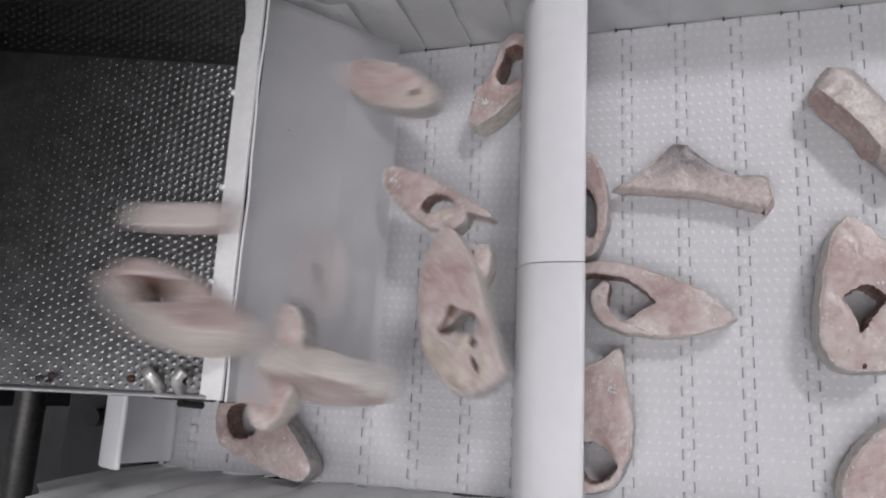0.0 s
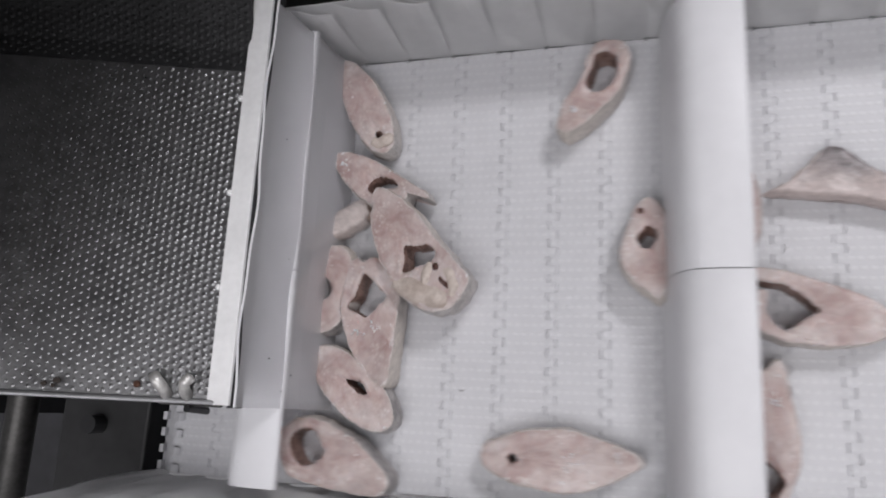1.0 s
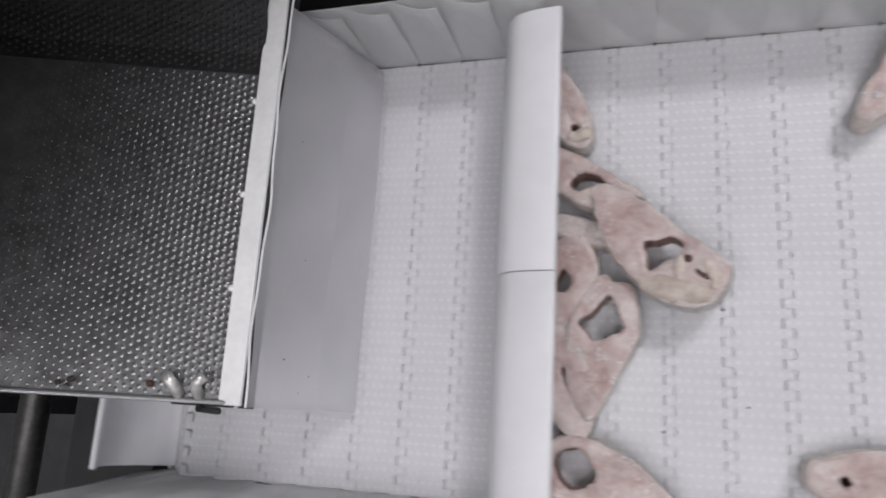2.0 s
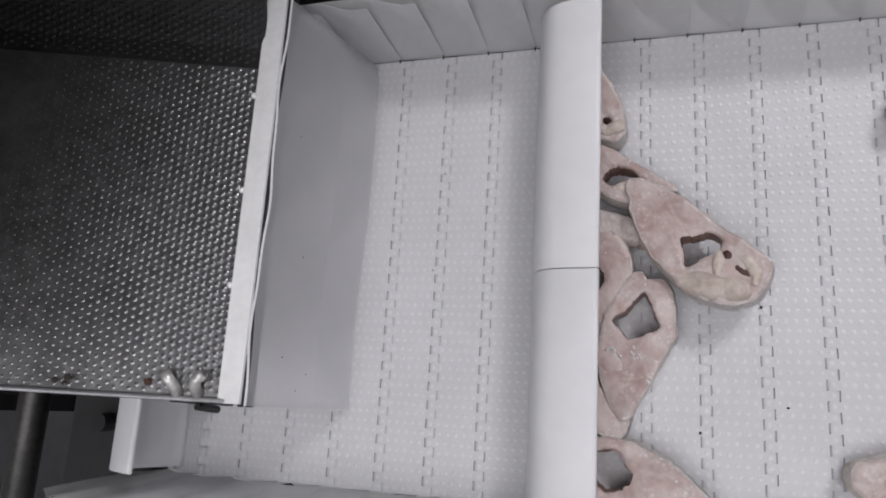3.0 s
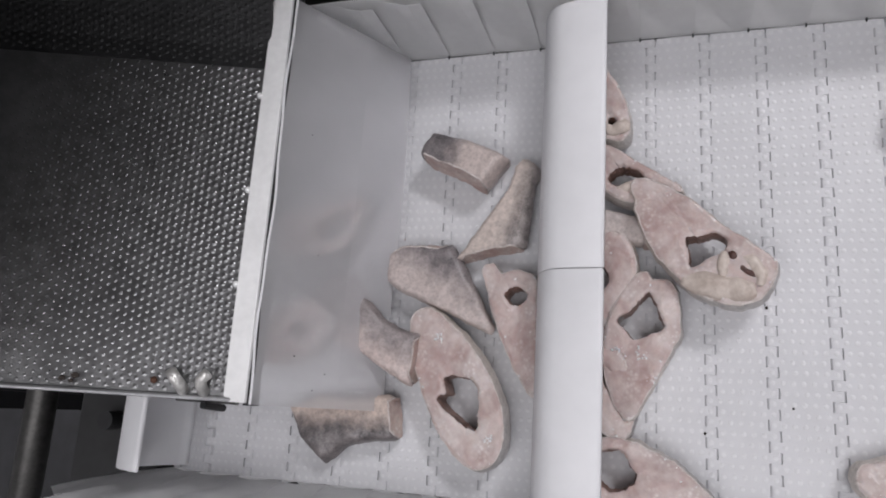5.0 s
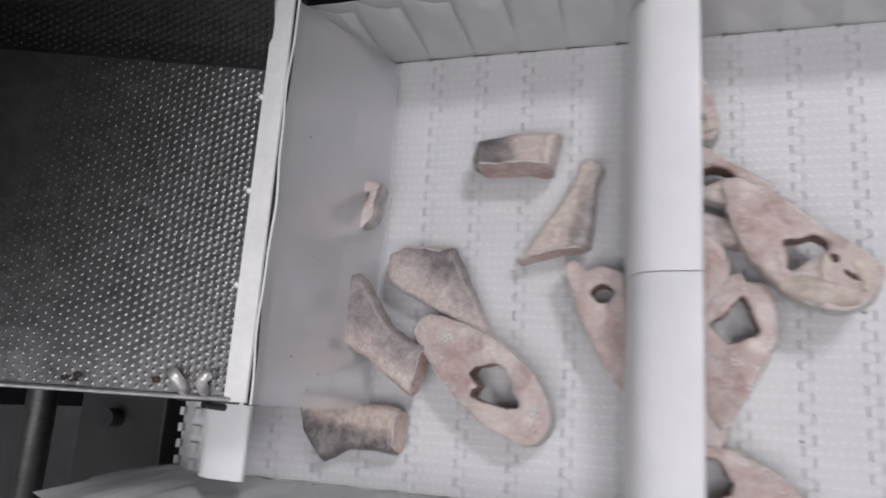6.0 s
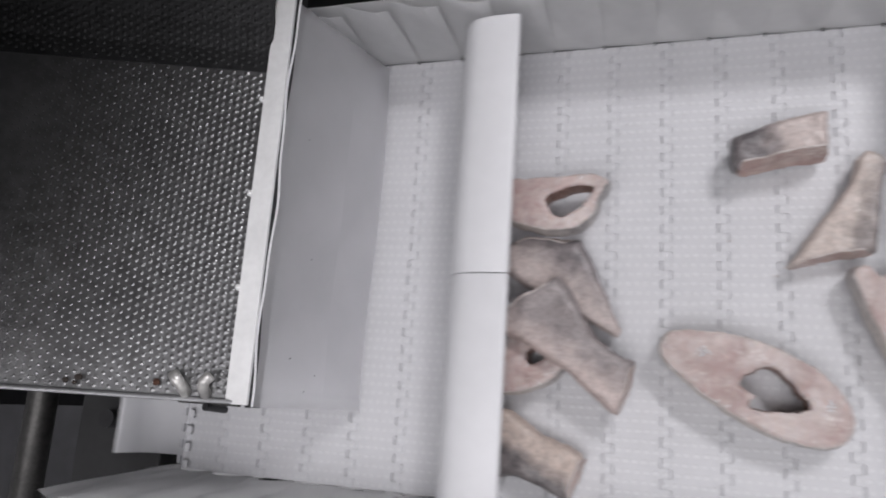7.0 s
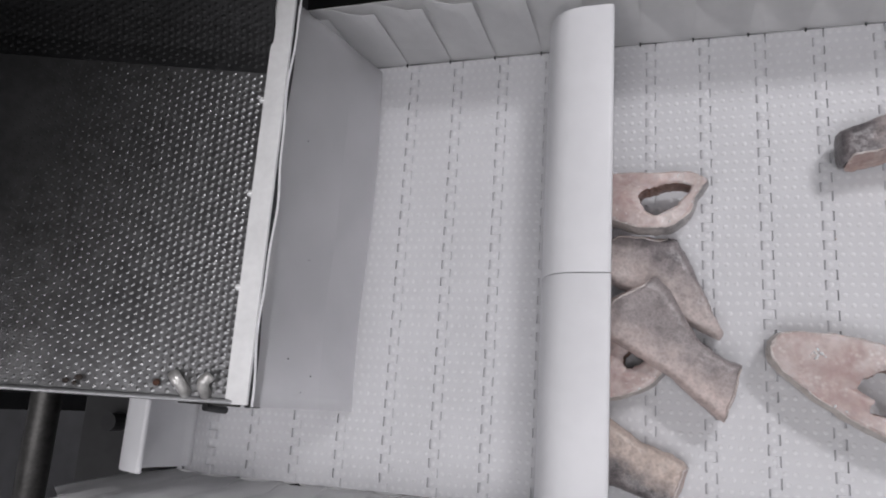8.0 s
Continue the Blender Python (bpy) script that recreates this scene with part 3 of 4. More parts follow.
def build_curtain():
    part("film", film_piece(0.0, 0.6), FILM, curtain, smooth=True)
    hem = part("film_hem", film_piece(0.6, 1.0), FILM, curtain, smooth=True)
    bm = bmesh.new()
    tube(bm, [(0.0022 * math.sin(y * 31 + 1) + 0.0008 * math.sin(y * 83), y, 0.001) for y in [-0.155 + 0.5 * i / 60 for i in range(61)]], 0.0012, 6)
    part("top_edge", bm, FLIGHT, curtain, "thin wavy bright edge")
    for y, d, r in ((-0.125, 0.070, 0.0006), (-0.112, 0.036, 0.0007), (-0.140, 0.058, 0.0005), (-0.02, 0.050, 0.0004), (0.09, 0.030, 0.0005)):
        bm = bmesh.new()
        bmesh.ops.create_icosphere(bm, subdivisions=1, radius=1, matrix=Matrix.Translation((0.0026, y, -d)) @ Matrix.Diagonal((0.0008, r, r * 1.4, 1)))
        part("dirt_speck", bm, GRIME, curtain, "tiny dark dirt speck")
    return hem


film_hem = build_curtain()

# ---- fish pieces ----
def closed_curve(points, count):
    """A smooth closed line through a few drawn points given in centimetres, with the point number at each step."""
    n = len(points)
    per = max(3, count // n)
    out = []
    for i in range(n):
        p = [Vector((*points[(i + q) % n], 0)) * 0.01 for q in (-1, 0, 1, 2)]
        for j in range(per):
            t = j / per
            v = 0.5 * ((2 * p[1]) + (p[2] - p[0]) * t + (2 * p[0] - 5 * p[1] + 4 * p[2] - p[3]) * t * t + (3 * p[1] - p[0] - 3 * p[2] + p[3]) * t ** 3)
            out.append((v, i + t))
    return out


def open_curve(points, count):
    """A smooth line with two ends through a few drawn points given in centimetres."""
    pts = [Vector((*q, 0)) * 0.01 for q in points]
    pts = [pts[0] * 2 - pts[1]] + pts + [pts[-1] * 2 - pts[-2]]
    out = []
    for k in range(count + 1):
        f = k / count * (len(points) - 1)
        i = min(int(f), len(points) - 2)
        t, p = f - i, pts[i:i + 4]
        out.append(0.5 * ((2 * p[1]) + (p[2] - p[0]) * t + (2 * p[0] - 5 * p[1] + 4 * p[2] - p[3]) * t * t + (3 * p[1] - p[0] - 3 * p[2] + p[3]) * t ** 3))
    return out


def ragged(curve, seed, big, fine):
    out = []
    for p in curve:
        d = Vector((noise.noise(Vector((p.x * 90, p.y * 90, seed))), noise.noise(Vector((p.x * 90, p.y * 90, seed + 9))), 0)) * big
        d += Vector((noise.noise(Vector((p.x * 420, p.y * 420, seed))), noise.noise(Vector((p.x * 420, p.y * 420, seed + 9))), 0)) * fine
        out.append(p + d)
    return out


def oval(L, W, taper):
    """A plain leaf-shaped outline in centimetres, for slices that stay half hidden."""
    return [(50 * L * math.cos(a), 50 * W * math.sin(a) * (1 + taper * math.cos(a))) for a in [2 * math.pi * k / 14 for k in range(14)]]


def fish_slice(label, outline, hole, T, seed, skin=None, is_open=False, flaps=(), pits=(), frost=()):
    """A cross-cut slice of fish: uneven flesh with a ragged cavity, skin round its side, frost crumbs along its rim."""
    th = thing("fish_steak", label, "fish steak", "fish pieces")
    skin = skin or PALE_SKIN
    K, M = 10, 6
    if is_open:
        outer, inner = open_curve(outline, 120), open_curve(hole, 120)
    else:
        outer = [p for p, _ in closed_curve(outline, 120)]
        ring = [p for p, _ in closed_curve(hole, 96)]
        centre = sum(ring, Vector()) / len(ring)
        polar = sorted((math.atan2(p.y - centre.y, p.x - centre.x), (p - centre).length) for p in ring)
        polar = [(a - 2 * math.pi, r) for a, r in polar[-3:]] + polar + [(a + 2 * math.pi, r) for a, r in polar[:3]]
        inner = []
        for p in outer:
            a = math.atan2(p.y - centre.y, p.x - centre.x)
            k = max(i for i in range(len(polar) - 1) if polar[i][0] <= a)
            (a0, r0), (a1, r1) = polar[k], polar[k + 1]
            r = r0 + (r1 - r0) * (a - a0) / max(1e-6, a1 - a0)
            inner.append(centre + r * Vector((math.cos(a), math.sin(a), 0)))
    outer, inner = ragged(outer, seed, 0.0012, 0.0008), ragged(inner, seed + 4, 0.0012, 0.0012)
    n = len(outer)
    wraps = range(n - 1) if is_open else range(n)

    def surf(u, i, side):
        p = inner[i].lerp(outer[i], u)
        edge = 0.0016 * max(0.0, (u - 0.88) / 0.12) ** 2 + 0.0022 * max(0.0, (0.2 - u) / 0.2) ** 2
        rough = 0.0042 * noise.noise(Vector((p.x * 30, p.y * 30, seed + side))) + 0.0008 * noise.noise(Vector((p.x * 110, p.y * 110, seed + side)))
        rough += 0.0003 * noise.noise(Vector((p.x * 320, p.y * 320, seed + side)))
        return Vector((p.x, p.y, (T * 0.62 if side > 0 else -T / 2) - side * edge + rough * (1 if side > 0 else 0.3)))

    def side_out(i, u, v):
        p = surf(1, i, 1).lerp(surf(1, i, -1), v)
        d = (outer[i] - inner[i]).normalized()
        return p + d * (0.0004 + u * math.sin(math.pi * v) + 0.0007 * noise.noise(p * 120))

    def quads(bm, r0, r1):
        for i in wraps:
            j = (i + 1) % n
            bm.faces.new((r0[i], r0[j], r1[j], r1[i]))

    bm = bmesh.new()
    for side in (1, -1):
        rows = [[bm.verts.new(surf(0.985 * k / K, i, side)) for i in range(n)] for k in range(K + 1)]
        for k in range(K):
            quads(bm, rows[k], rows[k + 1])
    if is_open:
        for i in (0, n - 1):
            up = [bm.verts.new(surf(k / K, i, 1)) for k in range(K + 1)]
            lo = [bm.verts.new(surf(k / K, i, -1)) for k in range(K + 1)]
            for k in range(K):
                bm.faces.new((up[k], up[k + 1], lo[k + 1], lo[k]))
    part("flesh", bm, FLESH, th, smooth=True)
    bm = bmesh.new()
    rows = []
    for k in range(M + 1):
        v = k / M
        rows.append([])
        for i in range(n):
            p = surf(0, i, 1).lerp(surf(0, i, -1), v)
            d = (outer[i] - inner[i]).normalized()
            rows[-1].append(bm.verts.new(p - d * math.sin(math.pi * v) * (0.0008 + 0.0024 * noise.noise(Vector((p.x * 110, p.y * 110, v * 3 + seed))))))
    for k in range(M):
        quads(bm, rows[k], rows[k + 1])
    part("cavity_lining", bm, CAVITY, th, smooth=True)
    bm = bmesh.new()
    rows = [[bm.verts.new(side_out(i, 0.0022, k / M)) for i in range(n)] for k in range(M + 1)]
    for k in range(M):
        quads(bm, rows[k], rows[k + 1])
    part("skin", bm, skin, th, smooth=True)
    bm = bmesh.new()
    for side in (1, -1):
        edge = [bm.verts.new(side_out(i, 0.0, 0.0 if side > 0 else 1.0)) for i in range(n)]
        wide = [0.986 - 0.045 * max(0.0, 0.35 + noise.noise(Vector((outer[i].x * 160, outer[i].y * 160, seed)))) for i in range(n)]
        top = [bm.verts.new(surf((1 + wide[i]) / 2, i, side) + Vector((0, 0, side * 0.0007))) for i in range(n)]
        ring = [bm.verts.new(surf(wide[i], i, side) + Vector((0, 0, side * 0.0001))) for i in range(n)]
        quads(bm, edge, top)
        quads(bm, top, ring)
    part("rim", bm, RIM, th, smooth=True)
    rnd = random.Random(seed)
    bm = bmesh.new()
    for k in range(20):
        i = rnd.randrange(n)
        u = 1 - 0.6 * rnd.random() ** 3
        r = 0.0004 + 0.0009 * rnd.random() ** 3
        bmesh.ops.create_icosphere(bm, subdivisions=1, radius=1, matrix=Matrix.Translation(surf(u, i, 1)) @ Matrix.Rotation(rnd.random() * 6, 4, "Z") @ Matrix.Diagonal((r * 1.5, r, r * 0.6, 1)))
    for x, y, r in frost:
        for k in range(14):
            a, d, q = rnd.uniform(0, 6.3), r * 0.006 * rnd.random() ** 0.7, rnd.uniform(0.0004, 0.0013)
            m = Matrix.Translation((x * 0.01 + d * math.cos(a), y * 0.01 + d * math.sin(a), T * 0.62 - 0.0002)) @ Matrix.Rotation(a, 4, "Z") @ Matrix.Diagonal((q * 1.5, q, 0.0009, 1))
            bmesh.ops.create_icosphere(bm, subdivisions=1, radius=1, matrix=m)
    tagged(part("frost", bm, FROST, th, "white frost crust", smooth=True), kind="stuff")
    # flush dark patches: the shaded depth of holes and gaps, painted without a hollow
    for x, y, rx, ry in pits:
        bm = bmesh.new()
        bmesh.ops.create_icosphere(bm, subdivisions=3, radius=1, matrix=Matrix.Translation((x * 0.01, y * 0.01, T * 0.62 - 0.0012)) @ Matrix.Diagonal((rx * 0.01, ry * 0.01, 0.0026, 1)))
        for v in bm.verts:
            v.co += 0.0012 * noise.noise_vector(v.co * 160)
        part("blood_pit", bm, HOLE_DARK, th, "dark red patch painted for a hole", smooth=True)
    for line, radius, high in flaps:
        bm = bmesh.new()
        rows = []
        axis = open_curve(line, 18)
        for i, c in enumerate(axis):
            v = i / 18
            d = (axis[min(i + 1, 18)] - axis[max(i - 1, 0)]).normalized()
            across = Vector((-d.y, d.x, 0))
            rows.append([])
            for k in range(18):
                a = 2 * math.pi * k / 18
                rad = radius * (1 + 0.35 * noise.noise(Vector((v * 5, math.cos(a) * 0.8, math.sin(a) + seed)))) * (math.sin(math.pi * min(0.97, max(0.03, v))) ** 0.4)
                rows[-1].append(bm.verts.new(c + across * rad * math.cos(a) + Vector((0, 0, high + T * 0.12 + 0.6 * rad * math.sin(a) + 0.002 * noise.noise(c * 120)))))
        for r0, r1 in zip(rows, rows[1:]):
            for k in range(18):
                bm.faces.new((r0[k], r0[(k + 1) % 18], r1[(k + 1) % 18], r1[k]))
        bm.faces.new(rows[0][::-1])
        bm.faces.new(rows[-1])
        part("belly_flap", bm, FAT, th, "cream folded belly flap", smooth=True)
    return th


def fish_tail(label, outline, spine, H, seed, skin, cuts=(), dome=8.0):
    """A skin-covered piece lying on its side: domed over a spine line, cut flesh showing on the edges named in cuts."""
    th = thing("fish_chunk", label, "fish chunk", "fish pieces")
    curve = closed_curve(outline, 120)
    edges = []
    for p, f in curve:
        i = int(f)
        q = Vector((*outline[i], 0)).lerp(Vector((*outline[(i + 1) % len(outline)], 0)), f - i) * 0.01
        edges.append(p.lerp(q, 0.6))
    outer = ragged(edges, seed, 0.0012, 0.0008)
    index = [f for _, f in curve]
    n, K = len(outer), 10
    a, b = Vector((*spine[0], 0)) * 0.01, Vector((*spine[1], 0)) * 0.01
    ab = b - a
    mids = [a + ab * min(1.0, max(0.0, (p - a).dot(ab) / ab.length_squared)) for p in outer]

    def cut(f):
        return max([0.0] + [min(1.0, max(0.0, min(f - lo, hi - f) * 6)) for lo, hi in cuts])

    weight = [cut(f) for f in index]

    def skin_at(u, i, side):
        top = 1 - 0.20 * weight[i] if side > 0 else 1.0
        p = mids[i].lerp(outer[i], u * top)
        round_z = max(0.0, 1 - u ** dome) ** 0.5
        z = round_z * (1 - weight[i]) + weight[i] * (1 if side > 0 else 1 - 0.2 * u)
        r = 0.0030 * noise.noise(Vector((p.x * 34, p.y * 34, seed + side))) + 0.0010 * noise.noise(Vector((p.x * 140, p.y * 140, seed)))
        return Vector((p.x, p.y, side * H / 2 * z * (1 if side > 0 else 0.9) + (r if side > 0 else 0)))

    bm = bmesh.new()
    for side in (1, -1):
        rows = [[bm.verts.new(skin_at(k / K, i, side)) for i in range(n)] for k in range(K + 1)]
        for r0, r1 in zip(rows, rows[1:]):
            for i in range(n):
                j = (i + 1) % n
                bm.faces.new((r0[i], r0[j], r1[j], r1[i]))
    part("skin", bm, skin, th, smooth=True)
    for lo, hi in cuts:
        bm = bmesh.new()
        rows = []
        run = [i for i in range(n) if lo <= index[i] <= hi]
        for k in range(6):
            v = k / 5
            rows.append([])
            for i in run:
                p = skin_at(1, i, 1).lerp(skin_at(1, i, -1), v)
                d = (outer[i] - mids[i]).normalized()
                rows[-1].append(bm.verts.new(p + d * (0.0006 + 0.0012 * noise.noise(p * 160)) + Vector((0, 0, 0.0006 if k == 0 else 0))))
        for r0, r1 in zip(rows, rows[1:]):
            for i in range(len(run) - 1):
                bm.faces.new((r0[i], r0[i + 1], r1[i + 1], r1[i]))
        part("cut_face", bm, CUT, th, smooth=True)
        bm = bmesh.new()
        edge = [skin_at(1, i, 1) + Vector((0, 0, 0.0003)) for i in run]
        tube(bm, edge, 0.0009, 6)
        part("rim", bm, RIM, th, smooth=True)
    return th


FISH = []


def ride(ob, x, y, z, turn, offset, early=(), carried_from=0.0, tilt=(0, 0)):
    """Carried by the belt at x + offset + travel from a time on; before that, early rows of (t, x, y, z, turn), with a roll where it tumbles."""
    FISH.append((ob, x, y, z, turn, offset, early, carried_from, tilt))


def first_batch():
    ride(fish_tail("grey-backed frozen fish tail piece lying on its side on the belt",
                   [(-6.8, -0.2), (-5.2, 0.6), (-3.6, 2.3), (-1.4, 4.5), (0.3, 3.8), (2.2, 2.2), (4.0, 1.3), (6.3, 1.3), (6.8, 0.7), (7.1, -0.6), (6.5, -2.0), (4.5, -1.5), (1.2, -0.7), (-2.7, -0.4)],
                   ((-3.0, 0.9), (5.0, -0.2)), 0.026, 1, BACK_SKIN, cuts=((0.2, 2.8), (7.6, 10.2))), 0.310, 0.050, 0.0135, -3, 0.0)
    ride(fish_slice("pale pink fish steak with round open belly, on the belt",
                    [(8.0, -0.1), (6.9, -1.5), (4.8, -2.5), (2.2, -2.5), (-0.2, -2.2), (-2.4, -1.8), (-4.6, -1.0), (-6.4, 0.1), (-7.0, 0.6), (-6.3, 1.2), (-4.6, 2.2), (-2.4, 3.0), (-0.1, 3.3), (1.9, 3.3), (3.4, 2.9), (4.6, 1.9), (4.9, 0.4), (4.2, -0.8)],
                    [(7.6, 0.6), (6.3, -0.9), (4.6, -1.4), (3.1, -1.4), (2.0, -1.2), (0.7, -0.6), (-0.1, 0.0), (-0.5, 0.4), (-0.2, 0.7), (0.5, 1.3), (1.2, 2.0), (1.9, 2.5), (2.5, 2.3), (3.1, 1.8), (3.5, 1.1), (3.6, 0.5), (3.6, 0.0), (3.6, -0.6)],
                    0.028, 2, PALE_SKIN, is_open=True), 0.276, -0.049, 0.0150, 171, 0.0)
    ride(fish_slice("pink frosted fish steak beside a flight on the belt",
                    [(-3.4, -2.0), (-4.6, -0.7), (-5.3, 0.1), (-5.8, 0.7), (-5.1, 1.3), (-3.0, 1.7), (-1.2, 2.4), (1.1, 2.8), (3.5, 2.5), (5.3, 1.8), (6.4, -0.2), (5.4, -2.1), (1.2, -2.9)],
                    [(2.9, -1.4), (2.2, -0.5), (2.4, 0.5), (3.3, 1.5), (4.0, 1.8), (5.0, 1.2), (5.6, -0.1), (4.7, -1.2)],
                    0.027, 3, SKIN, frost=((-2.5, 0.6, 1.0),)), 0.234, -0.152, 0.0145, -97, 0.0)
    ride(fish_slice("thick fish steak with diamond cavity and cream skin",
                    [(-4.3, -1.7), (-5.9, -0.6), (-5.5, 0.6), (-3.8, 2.1), (-1.0, 3.1), (1.7, 3.3), (4.4, 2.9), (6.1, 1.8), (6.5, 0.0), (6.2, -1.7), (4.7, -2.9), (1.8, -3.0), (-1.5, -2.5)],
                    [(0.8, -1.2), (-0.1, -0.3), (-0.3, 0.7), (0.7, 1.8), (1.7, 1.2), (3.0, 0.3), (3.5, -0.2), (2.6, -0.4), (1.7, -0.8)],
                    0.033, 4, PALE_SKIN, frost=((-1.0, 1.4, 1.2),), pits=((6.0, -0.1, 0.35, 0.25),)), 0.436, -0.042, 0.0175, -90, 0.0)
    ride(fish_tail("thick silvery fish chunk with pink cut end on the belt",
                   [(-3.7, -2.4), (-4.5, -1.4), (-5.1, -0.2), (-3.8, 1.3), (-1.4, 1.8), (1.7, 2.2), (4.2, 1.5), (6.8, -0.8), (4.7, -1.4), (1.8, -1.4), (-0.7, -1.8), (-2.5, -2.2)],
                   ((-2.8, -0.4), (3.6, 0.2)), 0.038, 5, PALE_BACK, cuts=((8.2, 11.9),), dome=4.0), 0.450, 0.110, 0.0195, -60, 0.0)
    ride(fish_slice("narrow fish steak with red cavity beside a flight",
                    [(-3.5, -1.4), (-4.4, 0.1), (-3.0, 1.0), (-1.1, 1.6), (1.4, 1.9), (3.5, 1.6), (5.1, 0.9), (4.9, -0.6), (0.9, -1.5)],
                    [(-0.8, -0.4), (-0.5, 0.5), (1.9, 1.0), (3.6, 0.7), (2.7, -0.2)], 0.027, 6, SKIN), 0.221, 0.042, 0.0145, -93, 0.0)
    ride(fish_slice("small pink fish steak near the belt's side", oval(0.094, 0.046, 0.1), [(0.2, -0.5), (0.6, 0.6), (1.6, 0.5), (1.8, -0.4)], 0.026, 7), 0.452, -0.176, 0.0140, 45, 0.0)


def second_batch():
    ride(fish_slice("dark-skinned fish steak with long dark cavity by the side wall",
                    [(-6.2, 0.8), (-4.0, 1.6), (-2.1, 1.6), (-0.5, 1.9), (1.4, 2.8), (2.9, 2.5), (3.9, 0.8), (3.2, -0.6), (1.4, -1.5), (-0.8, -1.9), (-2.8, -1.7), (-4.9, -1.2), (-6.4, -0.4)],
                    [(-1.2, 1.2), (0.3, 1.6), (1.5, 2.1), (2.4, 1.4), (2.4, 0.3), (1.0, -0.7), (-0.5, -0.9), (-1.6, -0.3), (-1.7, 0.5)], 0.032, 11, SKIN, frost=((-4.0, 0.2, 0.8),)), 0.506, 0.168, 0.0170, 53, -0.4,
         [(0.0, 0.150, 0.173, 0.0170, 53), (0.6, 0.150, 0.173, 0.0170, 53)], 0.9)
    ride(fish_slice("small fish steak with two holes leaning beside a flight",
                    [(-1.0, 3.6), (1.3, 2.8), (3.9, 1.5), (4.3, 0.2), (2.6, -0.8), (-0.6, -1.0), (-3.8, -0.3), (-5.2, 0.6), (-4.1, 1.9), (-2.6, 3.1)],
                    [(0.6, 1.9), (1.5, 1.0), (1.0, 0.2), (0.1, 0.3), (-0.6, 1.1), (-0.2, 1.7)], 0.026, 12, pits=((3.0, 1.3, 0.45, 0.4),)), 0.555, 0.006, 0.018, 96, -0.4,
         [(0.0, 0.121, -0.051, 0.060, 60), (0.1, 0.131, -0.037, 0.040, 80), (0.2, 0.142, -0.020, 0.022, 90)], 0.35, (0, 6))
    ride(fish_slice("oval fish steak with one small hole on the belt",
                    [(-5.9, 0.8), (-4.1, 1.3), (-2.4, 1.8), (0.4, 1.9), (2.0, 1.8), (3.5, 1.2), (5.8, 0.4), (7.0, -0.3), (7.6, -1.2), (6.4, -1.9), (4.4, -2.8), (2.2, -3.4), (0.1, -3.4), (-2.6, -2.9), (-4.7, -2.1), (-6.3, -0.8)],
                    [(-4.0, -0.4), (-3.5, -0.2), (-3.1, -0.7), (-3.4, -0.9), (-3.9, -0.8)], 0.024, 13, frost=((1.6, -0.9, 1.5), (5.6, -0.6, 1.0))), 0.472, -0.178, 0.0130, 1, -0.4,
         [(0.0, -0.003, -0.125, 0.110, -4, 62), (0.1, 0.066, -0.152, 0.080, 35, 50), (0.2, 0.089, -0.158, 0.050, 48, 24), (0.3, 0.091, -0.169, 0.035, 42), (0.4, 0.091, -0.185, 0.015, 28), (0.6, 0.100, -0.182, 0.014, 12), (1.0, 0.188, -0.180, 0.014, 4)], 1.5)
    ride(fish_slice("large pale fish steak with square cavity and cream belly fold",
                    [(-6.7, 0.6), (-6.0, 1.5), (-4.3, 2.1), (-1.2, 2.4), (1.9, 2.2), (4.1, 2.3), (6.0, 2.3), (7.0, 2.2), (7.7, 1.0), (8.0, -0.6), (7.2, -2.3), (5.2, -3.4), (3.1, -3.8), (1.1, -3.6), (-1.6, -3.0), (-4.5, -1.4)],
                    [(0.1, -0.6), (1.0, 0.3), (1.7, 1.3), (2.9, 1.2), (3.2, 0.3), (2.7, -0.9), (2.1, -2.3), (1.1, -1.4)], 0.028, 14,
                    flaps=(([(2.2, -3.6), (3.6, -2.9), (5.2, -1.9), (6.6, -1.2), (7.2, -0.6)], 0.0120, 0.0115), ([(3.3, 0.4), (4.0, -0.6), (4.6, -1.4)], 0.0050, 0.0145), ([(4.4, 0.9), (5.6, 1.1), (6.8, 0.6), (7.2, -0.2)], 0.0055, 0.0135)), pits=((4.1, 0.6, 0.55, 0.45), (5.6, 0.2, 0.9, 0.3))), 0.289, 0.013, 0.030, -40, -0.4,
         [(0.0, 0.119, -0.062, 0.075, -70), (0.1, 0.097, -0.039, 0.055, -72), (0.2, 0.098, -0.027, 0.045, -76), (0.3, 0.083, -0.010, 0.034, -76), (0.4, 0.074, -0.007, 0.030, -74), (0.7, 0.055, 0.000, 0.030, -62), (1.0, 0.050, 0.008, 0.030, -48)], 1.15, (3, -4))
